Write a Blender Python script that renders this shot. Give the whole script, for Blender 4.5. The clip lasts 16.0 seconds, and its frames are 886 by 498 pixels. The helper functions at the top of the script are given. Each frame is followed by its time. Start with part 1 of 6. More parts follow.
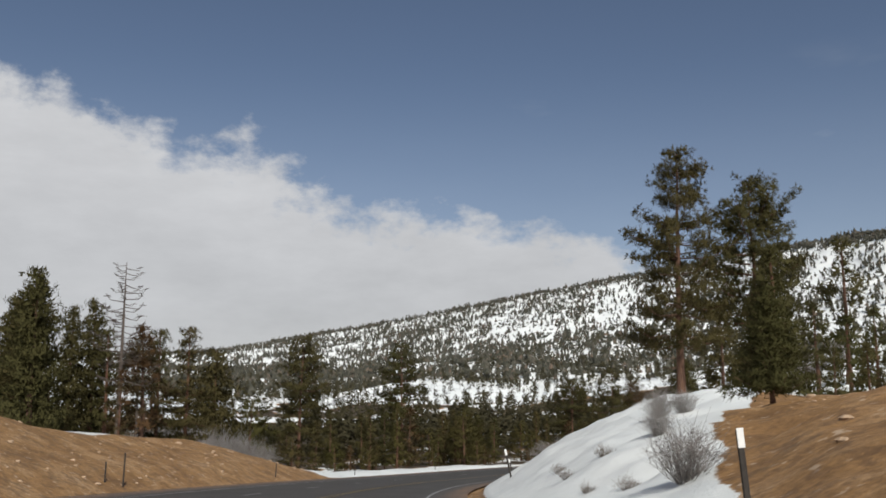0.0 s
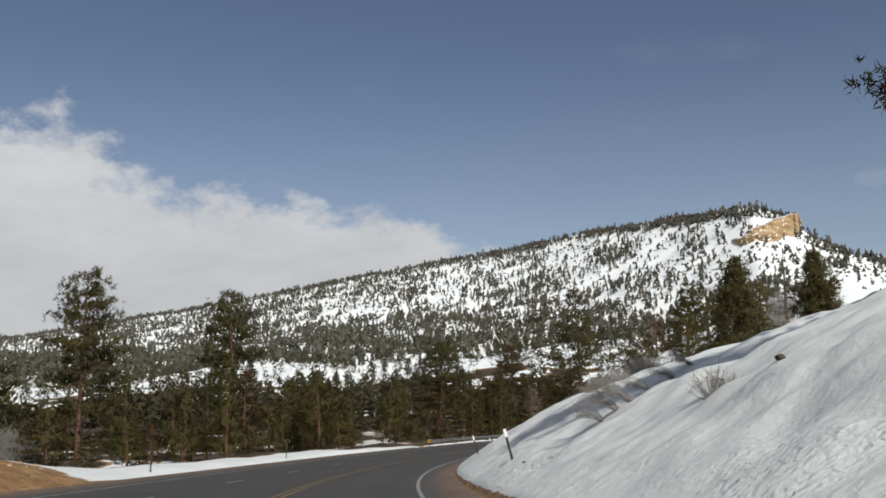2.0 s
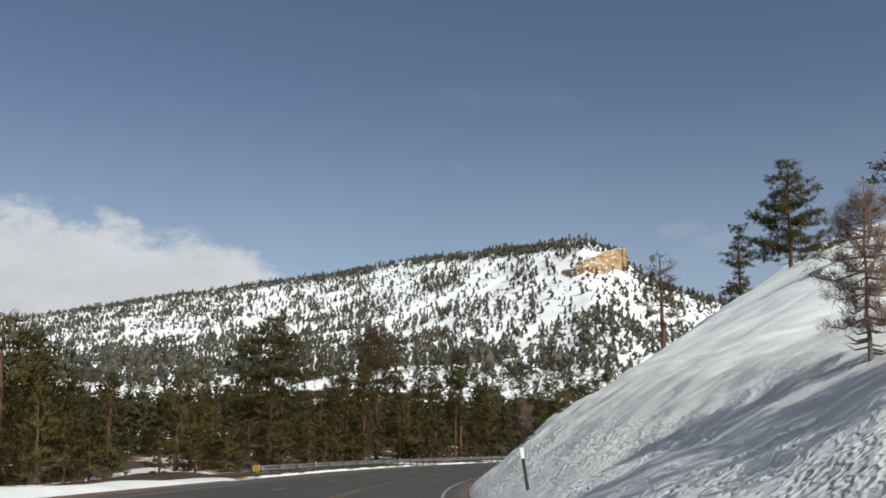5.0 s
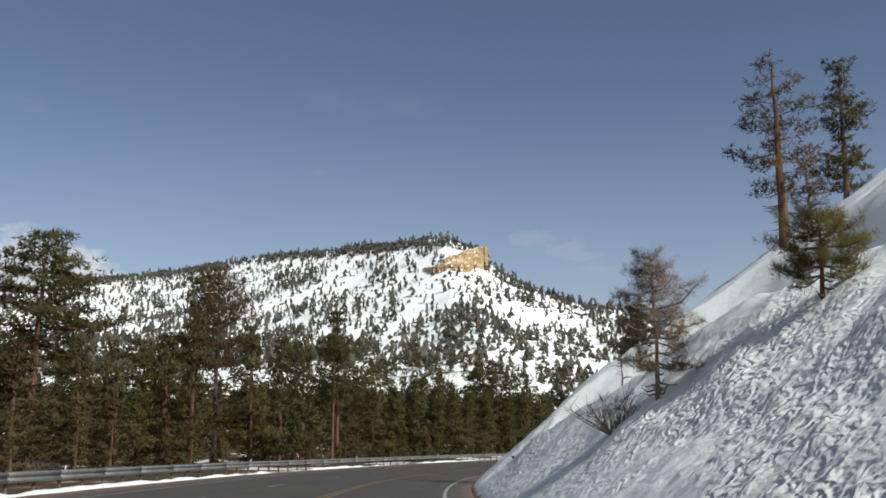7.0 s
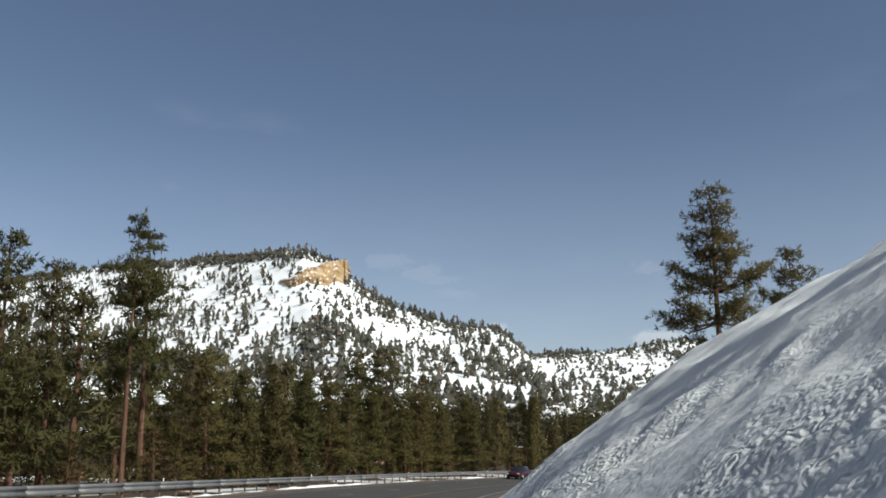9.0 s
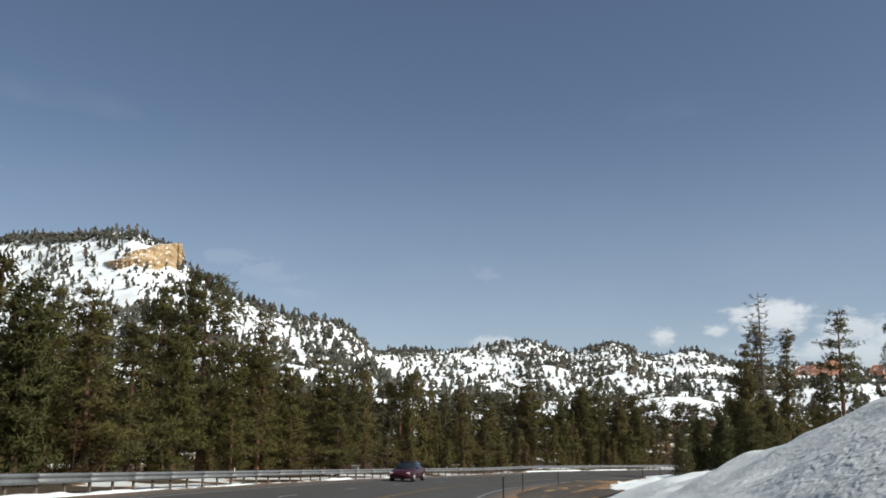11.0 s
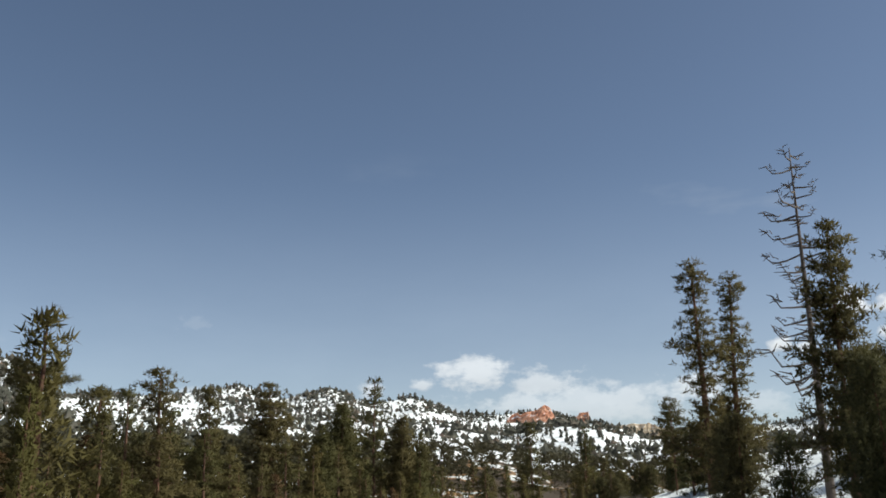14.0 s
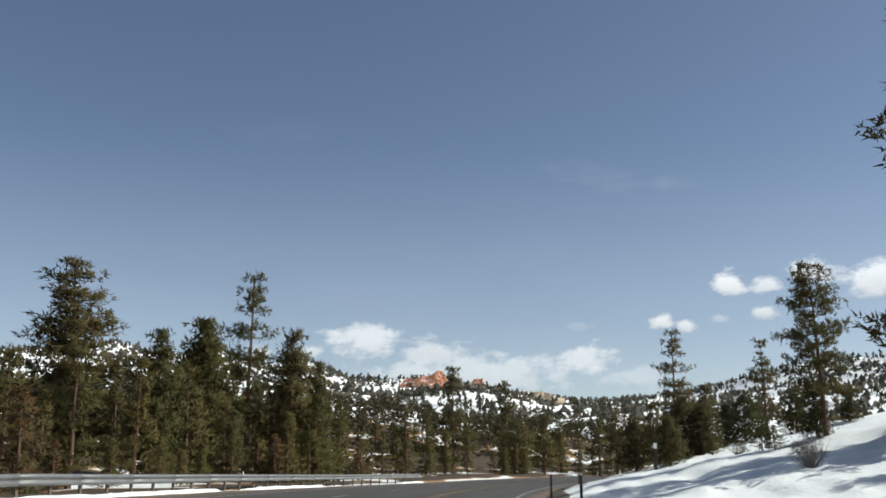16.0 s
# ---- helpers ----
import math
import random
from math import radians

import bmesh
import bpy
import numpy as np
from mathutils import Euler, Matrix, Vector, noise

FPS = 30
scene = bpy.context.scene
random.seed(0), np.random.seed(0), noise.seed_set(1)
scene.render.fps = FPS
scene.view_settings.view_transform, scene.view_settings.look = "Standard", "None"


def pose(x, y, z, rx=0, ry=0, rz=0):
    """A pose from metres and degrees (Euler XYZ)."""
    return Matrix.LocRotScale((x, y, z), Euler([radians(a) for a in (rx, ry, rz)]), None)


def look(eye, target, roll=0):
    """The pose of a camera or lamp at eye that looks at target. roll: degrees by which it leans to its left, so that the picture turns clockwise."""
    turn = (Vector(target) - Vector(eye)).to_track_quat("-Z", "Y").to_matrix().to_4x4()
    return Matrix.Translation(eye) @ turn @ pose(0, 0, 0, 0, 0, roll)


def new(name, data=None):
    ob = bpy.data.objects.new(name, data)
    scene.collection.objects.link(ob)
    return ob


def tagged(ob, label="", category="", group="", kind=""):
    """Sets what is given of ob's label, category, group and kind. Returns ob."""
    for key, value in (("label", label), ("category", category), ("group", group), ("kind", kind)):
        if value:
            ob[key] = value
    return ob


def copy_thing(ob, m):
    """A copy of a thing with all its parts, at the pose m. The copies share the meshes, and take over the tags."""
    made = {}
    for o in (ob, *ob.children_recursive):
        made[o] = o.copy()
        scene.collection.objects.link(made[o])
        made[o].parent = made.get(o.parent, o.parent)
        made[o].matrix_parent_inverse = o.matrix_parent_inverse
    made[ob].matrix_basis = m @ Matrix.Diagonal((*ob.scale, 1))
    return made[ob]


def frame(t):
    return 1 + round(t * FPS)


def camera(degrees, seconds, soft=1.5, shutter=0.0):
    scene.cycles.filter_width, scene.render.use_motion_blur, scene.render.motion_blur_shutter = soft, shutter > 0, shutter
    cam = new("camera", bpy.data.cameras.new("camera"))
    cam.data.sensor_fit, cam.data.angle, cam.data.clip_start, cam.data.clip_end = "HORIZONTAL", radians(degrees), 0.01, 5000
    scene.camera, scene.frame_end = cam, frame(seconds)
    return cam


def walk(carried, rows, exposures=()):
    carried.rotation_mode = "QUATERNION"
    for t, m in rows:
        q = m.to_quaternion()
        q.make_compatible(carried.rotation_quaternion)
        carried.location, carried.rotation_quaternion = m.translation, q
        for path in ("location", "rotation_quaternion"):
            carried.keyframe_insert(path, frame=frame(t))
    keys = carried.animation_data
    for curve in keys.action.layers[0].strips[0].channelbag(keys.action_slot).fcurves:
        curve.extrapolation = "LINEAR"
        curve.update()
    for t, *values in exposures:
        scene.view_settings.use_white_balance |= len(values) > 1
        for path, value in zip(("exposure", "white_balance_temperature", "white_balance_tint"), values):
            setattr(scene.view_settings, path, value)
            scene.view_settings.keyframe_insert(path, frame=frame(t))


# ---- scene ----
# ---- camera: t, x, y, z, pitch up, roll, yaw
ROWS = [
    (0.0, 0.00, 0.00, 0.000, 9.16, -0.05, -0.00),
    (0.5, -1.25, 9.43, -0.679, 8.92, 0.29, -2.66),
    (1.0, -2.04, 18.91, -1.368, 8.13, 0.71, -5.36),
    (1.5, -2.40, 28.41, -2.070, 7.88, 1.01, -8.14),
    (2.0, -2.34, 37.92, -2.782, 8.17, 0.93, -10.62),
    (2.5, -1.87, 47.42, -3.494, 8.64, 0.69, -12.55),
    (3.0, -1.00, 56.89, -4.189, 8.87, 0.49, -14.18),
    (3.5, 0.24, 66.33, -4.867, 8.98, 0.38, -16.13),
    (4.0, 1.83, 75.70, -5.529, 9.37, 0.03, -18.03),
    (4.5, 3.77, 85.01, -6.165, 9.77, -0.14, -20.02),
    (5.0, 6.04, 94.25, -6.764, 10.13, -0.21, -22.11),
    (5.5, 8.66, 103.40, -7.326, 10.41, -0.22, -24.28),
    (6.0, 11.62, 112.44, -7.850, 10.58, -0.17, -26.52),
    (6.5, 14.92, 121.35, -8.344, 10.59, -0.06, -28.83),
    (7.0, 18.57, 130.14, -8.816, 10.41, 0.12, -31.19),
    (7.5, 22.57, 138.77, -9.267, 11.32, 0.31, -33.24),
    (8.0, 26.92, 147.23, -9.695, 11.58, 0.43, -35.29),
    (8.5, 31.62, 155.50, -10.106, 11.86, 0.38, -37.58),
    (9.0, 36.66, 163.56, -10.505, 11.77, 0.28, -40.22),
    (9.5, 42.06, 171.39, -10.892, 11.70, 0.10, -42.69),
    (10.0, 47.79, 178.98, -11.266, 11.67, -0.09, -45.12),
    (10.5, 53.87, 186.30, -11.624, 11.72, -0.27, -47.62),
    (11.0, 60.28, 193.33, -11.963, 11.86, -0.38, -50.32),
    (11.5, 67.00, 200.05, -12.282, 12.12, -0.35, -53.34),
    (12.0, 74.04, 206.45, -12.581, 12.52, -0.05, -56.79),
    (12.5, 81.37, 212.51, -12.865, 13.28, 0.45, -60.39),
    (13.0, 88.98, 218.22, -13.139, 13.51, 0.89, -63.23),
    (13.5, 96.85, 223.56, -13.404, 13.90, 1.20, -66.31),
    (14.0, 104.97, 228.51, -13.659, 14.99, 0.98, -68.06),
    (14.5, 113.31, 233.08, -13.905, 16.07, 0.49, -69.24),
    (15.0, 121.86, 237.24, -14.141, 15.66, 0.22, -70.98),
    (15.5, 130.60, 241.01, -14.367, 13.98, 0.04, -72.74),
    (16.0, 139.50, 244.36, -14.584, 12.98, 0.18, -74.98),
]
cam = camera(51.47, 16.0, 1.75)
walk(cam, [(t, pose(x, y, z, 90 + p, r, w)) for t, x, y, z, p, r, w in ROWS], [(0.0, -0.27, 6600, 12), (4.0, -0.15, 6560, 11), (6.5, -0.02, 6500, 10), (11.5, 0.10, 6480, 9), (16.0, 0.22, 6500, 8)])

# ---- world and light
SKY_STRENGTH, CLOUD = 0.107, 11.6
SUN_AZ, SUN_EL = 165.0, 40.5
world = bpy.data.worlds.new("sky")
scene.world = world
world.use_nodes = True
wt = world.node_tree
wt.nodes.clear()


def wn(kind, **props):
    n = wt.nodes.new(kind)
    for k, v in props.items():
        if k == "sky_type":
            n.sky_type = v
        elif k == "operation":
            n.operation = v
        elif k == "sun_disc":
            n.sun_disc = v
    return n


def wmath(op, a, b=None, c=None):
    n = wn("ShaderNodeMath", operation=op)
    for i, v in enumerate((a, b, c)):
        if v is None:
            continue
        if isinstance(v, (int, float)):
            n.inputs[i].default_value = v
        else:
            wt.links.new(v, n.inputs[i])
    return n.outputs[0]


def wramp(value, stops, smooth=True):
    n = wn("ShaderNodeValToRGB")
    n.color_ramp.interpolation = "EASE" if smooth else "LINEAR"
    while len(n.color_ramp.elements) < len(stops):
        n.color_ramp.elements.new(0.5)
    for e, (p, v) in zip(n.color_ramp.elements, stops):
        e.position, e.color = p, (v, v, v, 1)
    wt.links.new(value, n.inputs[0])
    return n.outputs[0]


def wstep(value, lo, hi):
    n = wn("ShaderNodeMapRange")
    n.interpolation_type = "SMOOTHSTEP"
    n.inputs[1].default_value, n.inputs[2].default_value = lo, hi
    wt.links.new(value, n.inputs[0])
    return n.outputs[0]


sky = wn("ShaderNodeTexSky", sky_type="NISHITA", sun_disc=False)
sky.sun_elevation, sky.sun_rotation = radians(SUN_EL), radians(SUN_AZ)
sky.altitude, sky.air_density, sky.dust_density, sky.ozone_density = 2200, 0.9, 3.1, 2.4
coord = wn("ShaderNodeTexCoord")
sep = wn("ShaderNodeSeparateXYZ")
wt.links.new(coord.outputs["Generated"], sep.inputs[0])
az = wmath("MULTIPLY", wmath("ARCTAN2", sep.outputs[0], sep.outputs[1]), 57.2958)
el = wmath("MULTIPLY", wmath("ARCSINE", sep.outputs[2]), 57.2958)


def cloud_noise(sx, sy, scale, detail, rough):
    comb = wn("ShaderNodeCombineXYZ")
    wt.links.new(wmath("MULTIPLY", az, sx), comb.inputs[0])
    wt.links.new(wmath("MULTIPLY", el, sy), comb.inputs[1])
    n = wn("ShaderNodeTexNoise")
    n.inputs["Scale"].default_value, n.inputs["Detail"].default_value, n.inputs["Roughness"].default_value = scale, detail, rough
    wt.links.new(comb.outputs[0], n.inputs["Vector"])
    return n.outputs["Fac"]


# great cloud bank over the ridge: its upper edge as an elevation over azimuth (-60..40 degrees, height / 40)
t01 = wmath("DIVIDE", wmath("ADD", az, 60.0), 100.0)
edge = wmath("MULTIPLY", wramp(t01, [(0.0, 0.62), (0.20, 0.58), (0.34, 0.47), (0.47, 0.375), (0.54, 0.315), (0.61, 0.285), (0.69, 0.275), (0.74, 0.225), (0.79, 0.15), (0.9, 0.0)]), 40.0)
big = cloud_noise(0.1, 0.16, 1.0, 3.0, 0.5)
fine = cloud_noise(0.35, 0.5, 1.0, 6.0, 0.62)
lift = wmath("ADD", wmath("MULTIPLY", wmath("SUBTRACT", big, 0.5), 7.0), wmath("MULTIPLY", wmath("SUBTRACT", fine, 0.5), 7.5))
bank = wstep(wmath("SUBTRACT", wmath("ADD", edge, lift), el), -0.6, 2.2)
# cumulus over the far end of the valley: azimuth, elevation, half width, half height, density
PUFFS = [(70.2, 7.2, 3.4, 1.5, 0.85), (74.5, 6.4, 3.6, 1.4, 0.75), (79.0, 5.4, 3.6, 1.4, 0.7), (83.8, 6.1, 2.8, 1.3, 0.85), (87.0, 4.9, 2.6, 1.1, 0.5), (76.5, 5.2, 11.0, 1.9, 0.66), (92.7, 10.3, 1.2, 1.0, 1.0), (94.8, 10.1, 1.4, 0.7, 0.9), (97.2, 10.6, 2.0, 1.1, 0.9), (100.4, 10.0, 2.4, 1.3, 0.95), (88.5, 8.25, 0.95, 0.75, 1.0), (90.0, 7.9, 0.9, 0.55, 0.95), (92.0, 8.2, 1.0, 0.4, 0.5), (94.6, 8.5, 1.1, 0.6, 0.85), (83.3, 8.1, 1.3, 0.45, 0.3), (63.5, 6.3, 1.1, 0.8, 0.8), (66.8, 6.6, 1.0, 0.6, 0.75), (53.8, 6.0, 2.4, 0.7, 0.6), (43.6, 6.4, 1.6, 1.0, 0.55), (52.9, 6.0, 1.3, 0.9, 0.6), (37.1, 10.9, 4.0, 0.9, 0.2), (40.3, 9.9, 3.0, 0.8, 0.2), (39.3, 10.3, 2.6, 1.0, 0.2), (53.1, 10.2, 2.4, 0.8, 0.2)]
rag = wmath("MULTIPLY", wmath("SUBTRACT", cloud_noise(0.55, 0.95, 1.0, 6.0, 0.62), 0.5), 2.1)
low = depth2 = None
for pa, pe, pw, ph, dense in PUFFS:
    du = wmath("DIVIDE", wmath("SUBTRACT", az, pa), pw)
    dv = wmath("DIVIDE", wmath("SUBTRACT", el, pe), ph)
    inside = wmath("ADD", wmath("SUBTRACT", 1.0, wmath("SQRT", wmath("ADD", wmath("MULTIPLY", du, du), wmath("MULTIPLY", dv, dv)))), rag)
    one = wmath("MULTIPLY", wstep(inside, 0.0, 0.75), dense)
    lit = wmath("MULTIPLY", one, wstep(dv, -0.9, 0.5))
    low = one if low is None else wmath("MAXIMUM", low, one)
    depth2 = lit if depth2 is None else wmath("MAXIMUM", depth2, lit)
# faint high wisps
wisp = wmath("MULTIPLY", wstep(cloud_noise(0.055, 0.16, 1.0, 5.0, 0.55), 0.56, 0.78), 0.28)
wisp = wmath("MULTIPLY", wisp, wmath("MULTIPLY", wstep(el, 5.0, 9.0), wstep(wmath("MULTIPLY", el, -1.0), -22.0, -13.0)))
cover = wmath("MAXIMUM", wmath("MAXIMUM", wmath("MULTIPLY", bank, 0.93), wmath("MULTIPLY", low, 0.88)), wisp)
# paler haze towards the horizon
cover = wmath("MAXIMUM", cover, wmath("MULTIPLY", wmath("SUBTRACT", 1.0, wstep(el, 1.0, 21.0)), 0.2))
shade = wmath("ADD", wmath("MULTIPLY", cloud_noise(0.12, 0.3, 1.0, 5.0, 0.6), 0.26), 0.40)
shade = wmath("ADD", shade, wmath("MULTIPLY", wstep(el, 4.0, 16.0), 0.08))
shade = wmath("ADD", shade, wmath("MULTIPLY", depth2, 0.15))
shade = wmath("MULTIPLY", shade, CLOUD)
ccol = wn("ShaderNodeCombineXYZ")
wt.links.new(wmath("MULTIPLY", shade, 0.97), ccol.inputs[0])
wt.links.new(shade, ccol.inputs[1])
wt.links.new(wmath("MULTIPLY", shade, 1.02), ccol.inputs[2])
mixc = wn("ShaderNodeMix")
mixc.data_type = "RGBA"
wt.links.new(cover, mixc.inputs[0])
tint = wn("ShaderNodeMix")
tint.data_type, tint.blend_type = "RGBA", "MULTIPLY"
tint.inputs[0].default_value, tint.inputs[7].default_value = 1.0, (1.06, 0.955, 0.845, 1)
wt.links.new(sky.outputs[0], tint.inputs[6])
wt.links.new(tint.outputs[2], mixc.inputs[6])
wt.links.new(ccol.outputs[0], mixc.inputs[7])
bg = wn("ShaderNodeBackground")
bg.inputs[1].default_value = SKY_STRENGTH
wt.links.new(mixc.outputs[2], bg.inputs[0])
wout = wn("ShaderNodeOutputWorld")
wt.links.new(bg.outputs[0], wout.inputs[0])

sun_data = bpy.data.lights.new("sun", "SUN")
sun_data.energy, sun_data.angle, sun_data.color = 5.0, radians(0.53), (0.97, 0.965, 0.90)
sun = new("sun", sun_data)
_a, _e = radians(SUN_AZ), radians(SUN_EL)
SUN_DIR = Vector((math.sin(_a) * math.cos(_e), math.cos(_a) * math.cos(_e), math.sin(_e)))
sun.matrix_world = look(SUN_DIR * 300, (0, 0, 0))


# ---- materials
class Mat:
    """Small builder for one node material."""

    def __init__(self, name, rough=0.8, spec=0.3, metal=0.0):
        self.m = bpy.data.materials.new(name)
        self.m.use_nodes = True
        self.t = self.m.node_tree
        self.b = self.t.nodes["Principled BSDF"]
        self.b.inputs["Roughness"].default_value = rough
        self.b.inputs["Specular IOR Level"].default_value = spec
        self.b.inputs["Metallic"].default_value = metal
        self.tc = self.t.nodes.new("ShaderNodeTexCoord")

    def link(self, a, b):
        self.t.links.new(a, b)

    def noise(self, scale, detail=4.0, rough=0.55, stretch=None):
        n = self.t.nodes.new("ShaderNodeTexNoise")
        n.inputs["Scale"].default_value, n.inputs["Detail"].default_value, n.inputs["Roughness"].default_value = scale, detail, rough
        src = self.tc.outputs["Object"]
        if stretch:
            mp = self.t.nodes.new("ShaderNodeMapping")
            mp.inputs["Scale"].default_value = stretch
            self.link(src, mp.inputs[0])
            src = mp.outputs[0]
        self.link(src, n.inputs["Vector"])
        return n.outputs["Fac"]

    def ramp(self, fac, stops):
        n = self.t.nodes.new("ShaderNodeValToRGB")
        while len(n.color_ramp.elements) < len(stops):
            n.color_ramp.elements.new(0.5)
        for e, (p, c) in zip(n.color_ramp.elements, stops):
            e.position, e.color = p, (*c, 1)
        self.link(fac, n.inputs[0])
        return n.outputs[0]

    def mix(self, fac, a, b, mode="MIX"):
        n = self.t.nodes.new("ShaderNodeMix")
        n.data_type, n.blend_type = "RGBA", mode
        for k, v in ((0, fac), (6, a), (7, b)):
            if isinstance(v, (int, float)):
                n.inputs[k].default_value = v
            elif isinstance(v, tuple):
                n.inputs[k].default_value = (*v, 1)
            else:
                self.link(v, n.inputs[k])
        return n.outputs[2]

    def math(self, op, a, b=0.0):
        n = self.t.nodes.new("ShaderNodeMath")
        n.operation = op
        for k, v in ((0, a), (1, b)):
            if isinstance(v, (int, float)):
                n.inputs[k].default_value = v
            else:
                self.link(v, n.inputs[k])
        return n.outputs[0]

    def step(self, v, lo, hi):
        n = self.t.nodes.new("ShaderNodeMapRange")
        n.interpolation_type = "SMOOTHSTEP"
        n.inputs[1].default_value, n.inputs[2].default_value = lo, hi
        self.link(v, n.inputs[0])
        return n.outputs[0]

    def attr(self, name):
        n = self.t.nodes.new("ShaderNodeAttribute")
        n.attribute_name = name
        return n.outputs["Fac"]

    def obrandom(self):
        return self.t.nodes.new("ShaderNodeObjectInfo").outputs["Random"]

    def island(self):
        return self.t.nodes.new("ShaderNodeNewGeometry").outputs["Random Per Island"]

    def color(self, c):
        if isinstance(c, tuple):
            self.b.inputs["Base Color"].default_value = (*c, 1)
        else:
            self.link(c, self.b.inputs["Base Color"])

    def bump(self, h, dist, strength=1.0, after=None):
        n = self.t.nodes.new("ShaderNodeBump")
        n.inputs["Distance"].default_value, n.inputs["Strength"].default_value = dist, strength
        self.link(h, n.inputs["Height"])
        if after:
            self.link(after, n.inputs["Normal"])
        self.link(n.outputs[0], self.b.inputs["Normal"])
        return n.outputs[0]


def snow_dirt(name, attribute, coarse, low, high, gritty):
    """Snow with bare orange soil where the attribute says so; coarse: grain size for a far surface."""
    m = Mat(name, rough=0.75, spec=0.2)
    snow = m.ramp(m.noise(0.25 / coarse, 6, 0.6), [(0.3, low), (0.65, high)])
    grit = m.step(m.noise(2.2 / coarse, 8, 0.7), 0.60, 0.78)
    snow = m.mix(m.math("MULTIPLY", grit, gritty), snow, (0.42, 0.36, 0.30))
    # greys the snow for road dirt, and for bank shade put into the colour
    greying = m.math("MULTIPLY", m.attr("soil_and_shade"), m.ramp(m.noise(1.2 / coarse, 6, 0.65), [(0.2, (0.6, 0.6, 0.6)), (0.7, (1.0, 1.0, 1.0))]))
    snow = m.mix(greying, snow, (0.40, 0.385, 0.36))
    dirt = m.ramp(m.noise(0.5 / coarse, 8, 0.65), [(0.25, (0.14, 0.076, 0.034)), (0.5, (0.285, 0.163, 0.070)), (0.75, (0.42, 0.275, 0.150))])
    dirt = m.mix(1.0, dirt, m.ramp(m.noise(6.0 / coarse, 6, 0.75), [(0.3, (0.62, 0.60, 0.58)), (0.7, (1.3, 1.3, 1.3))]), "MULTIPLY")
    stones = m.step(m.noise(3.0 / coarse, 3, 0.5), 0.62, 0.70)
    dirt = m.mix(m.math("MULTIPLY", stones, 0.6), dirt, (0.50, 0.40, 0.30))
    dry = m.step(m.noise(0.9 / coarse, 6, 0.7), 0.54, 0.66)
    dirt = m.mix(m.math("MULTIPLY", dry, 0.55), dirt, (0.11, 0.075, 0.045))
    dirt = m.mix(m.math("MULTIPLY", m.step(m.noise(1.7 / coarse, 7, 0.72), 0.50, 0.60), 0.6), dirt, (0.125, 0.072, 0.038))
    a = m.attr(attribute)
    edge = m.math("ADD", a, m.math("MULTIPLY", m.math("SUBTRACT", m.noise(1.1 / coarse, 8, 0.7), 0.5), 0.7))
    fac = m.step(edge, 0.46, 0.54)
    litter = m.ramp(m.noise(1.3 / coarse, 7, 0.7), [(0.3, (0.035, 0.026, 0.017)), (0.6, (0.075, 0.055, 0.036)), (0.8, (0.12, 0.09, 0.06))])
    dirt = m.mix(m.step(edge, 1.25, 1.6), dirt, litter)
    m.color(m.mix(fac, snow, dirt))
    cups = m.t.nodes.new("ShaderNodeTexVoronoi")
    cups.feature = "SMOOTH_F1"
    cups.inputs["Scale"].default_value = 8.0 / coarse
    wob = m.t.nodes.new("ShaderNodeTexNoise")
    wob.inputs["Scale"].default_value, wob.inputs["Detail"].default_value = 2.5 / coarse, 3.0
    m.link(m.tc.outputs["Object"], wob.inputs["Vector"])
    shift = m.t.nodes.new("ShaderNodeVectorMath")
    shift.operation = "MULTIPLY_ADD"
    shift.inputs[1].default_value = (0.5 * coarse, 0.5 * coarse, 0.5 * coarse)
    m.link(wob.outputs["Color"], shift.inputs[0])
    m.link(m.tc.outputs["Object"], shift.inputs[2])
    m.link(shift.outputs[0], cups.inputs["Vector"])
    b = m.bump(m.noise(0.7 / coarse, 4, 0.55), 0.30 * coarse, 0.16)
    patch = m.math("MULTIPLY", cups.outputs["Distance"], m.step(m.noise(0.22 / coarse, 5, 0.65), 0.42, 0.62))
    patch = m.math("MULTIPLY", patch, m.attr("chunky"))
    b = m.bump(patch, 0.16 * coarse, 0.8, b)
    b = m.bump(m.noise(5.0 / coarse, 5, 0.65), 0.08 * coarse, 0.22, b)
    b = m.bump(m.noise(2.4 / coarse, 3, 0.5), 0.16 * coarse, 0.14, b)
    m.bump(m.noise(9.0 / coarse, 5, 0.6), 0.03 * coarse, 0.45, b)
    return m.m


M_BANK = snow_dirt("crusted_snow_and_soil", "bare", 1.0, (0.68, 0.715, 0.71), (0.83, 0.855, 0.835), 0.22)
M_FAR = snow_dirt("mountain_snow_and_soil", "bare", 9.0, (0.82, 0.85, 0.85), (0.91, 0.93, 0.91), 0.08)


def asphalt():
    m = Mat("asphalt", rough=0.82, spec=0.35)
    base = m.ramp(m.noise(0.35, 5, 0.6), [(0.3, (0.044, 0.040, 0.036)), (0.7, (0.068, 0.062, 0.056))])
    fine = m.ramp(m.noise(60, 3, 0.6), [(0.3, (0.6, 0.6, 0.6)), (0.7, (1.25, 1.25, 1.25))])
    c = m.mix(1.0, base, fine, "MULTIPLY")
    worn = m.attr("worn")
    c = m.mix(m.math("MULTIPLY", worn, 0.55), c, (0.105, 0.096, 0.086))
    damp = m.step(m.noise(0.16, 4, 0.6), 0.60, 0.70)
    c = m.mix(m.math("MULTIPLY", damp, 0.45), c, (0.036, 0.034, 0.032))
    grit = m.math("MULTIPLY", m.attr("grit"), m.step(m.noise(1.6, 6, 0.7), 0.35, 0.62))
    c = m.mix(grit, c, (0.22, 0.13, 0.075))
    m.color(c)
    m.bump(m.noise(45, 4, 0.7), 0.012, 0.6)
    return m.m


M_ROAD = asphalt()


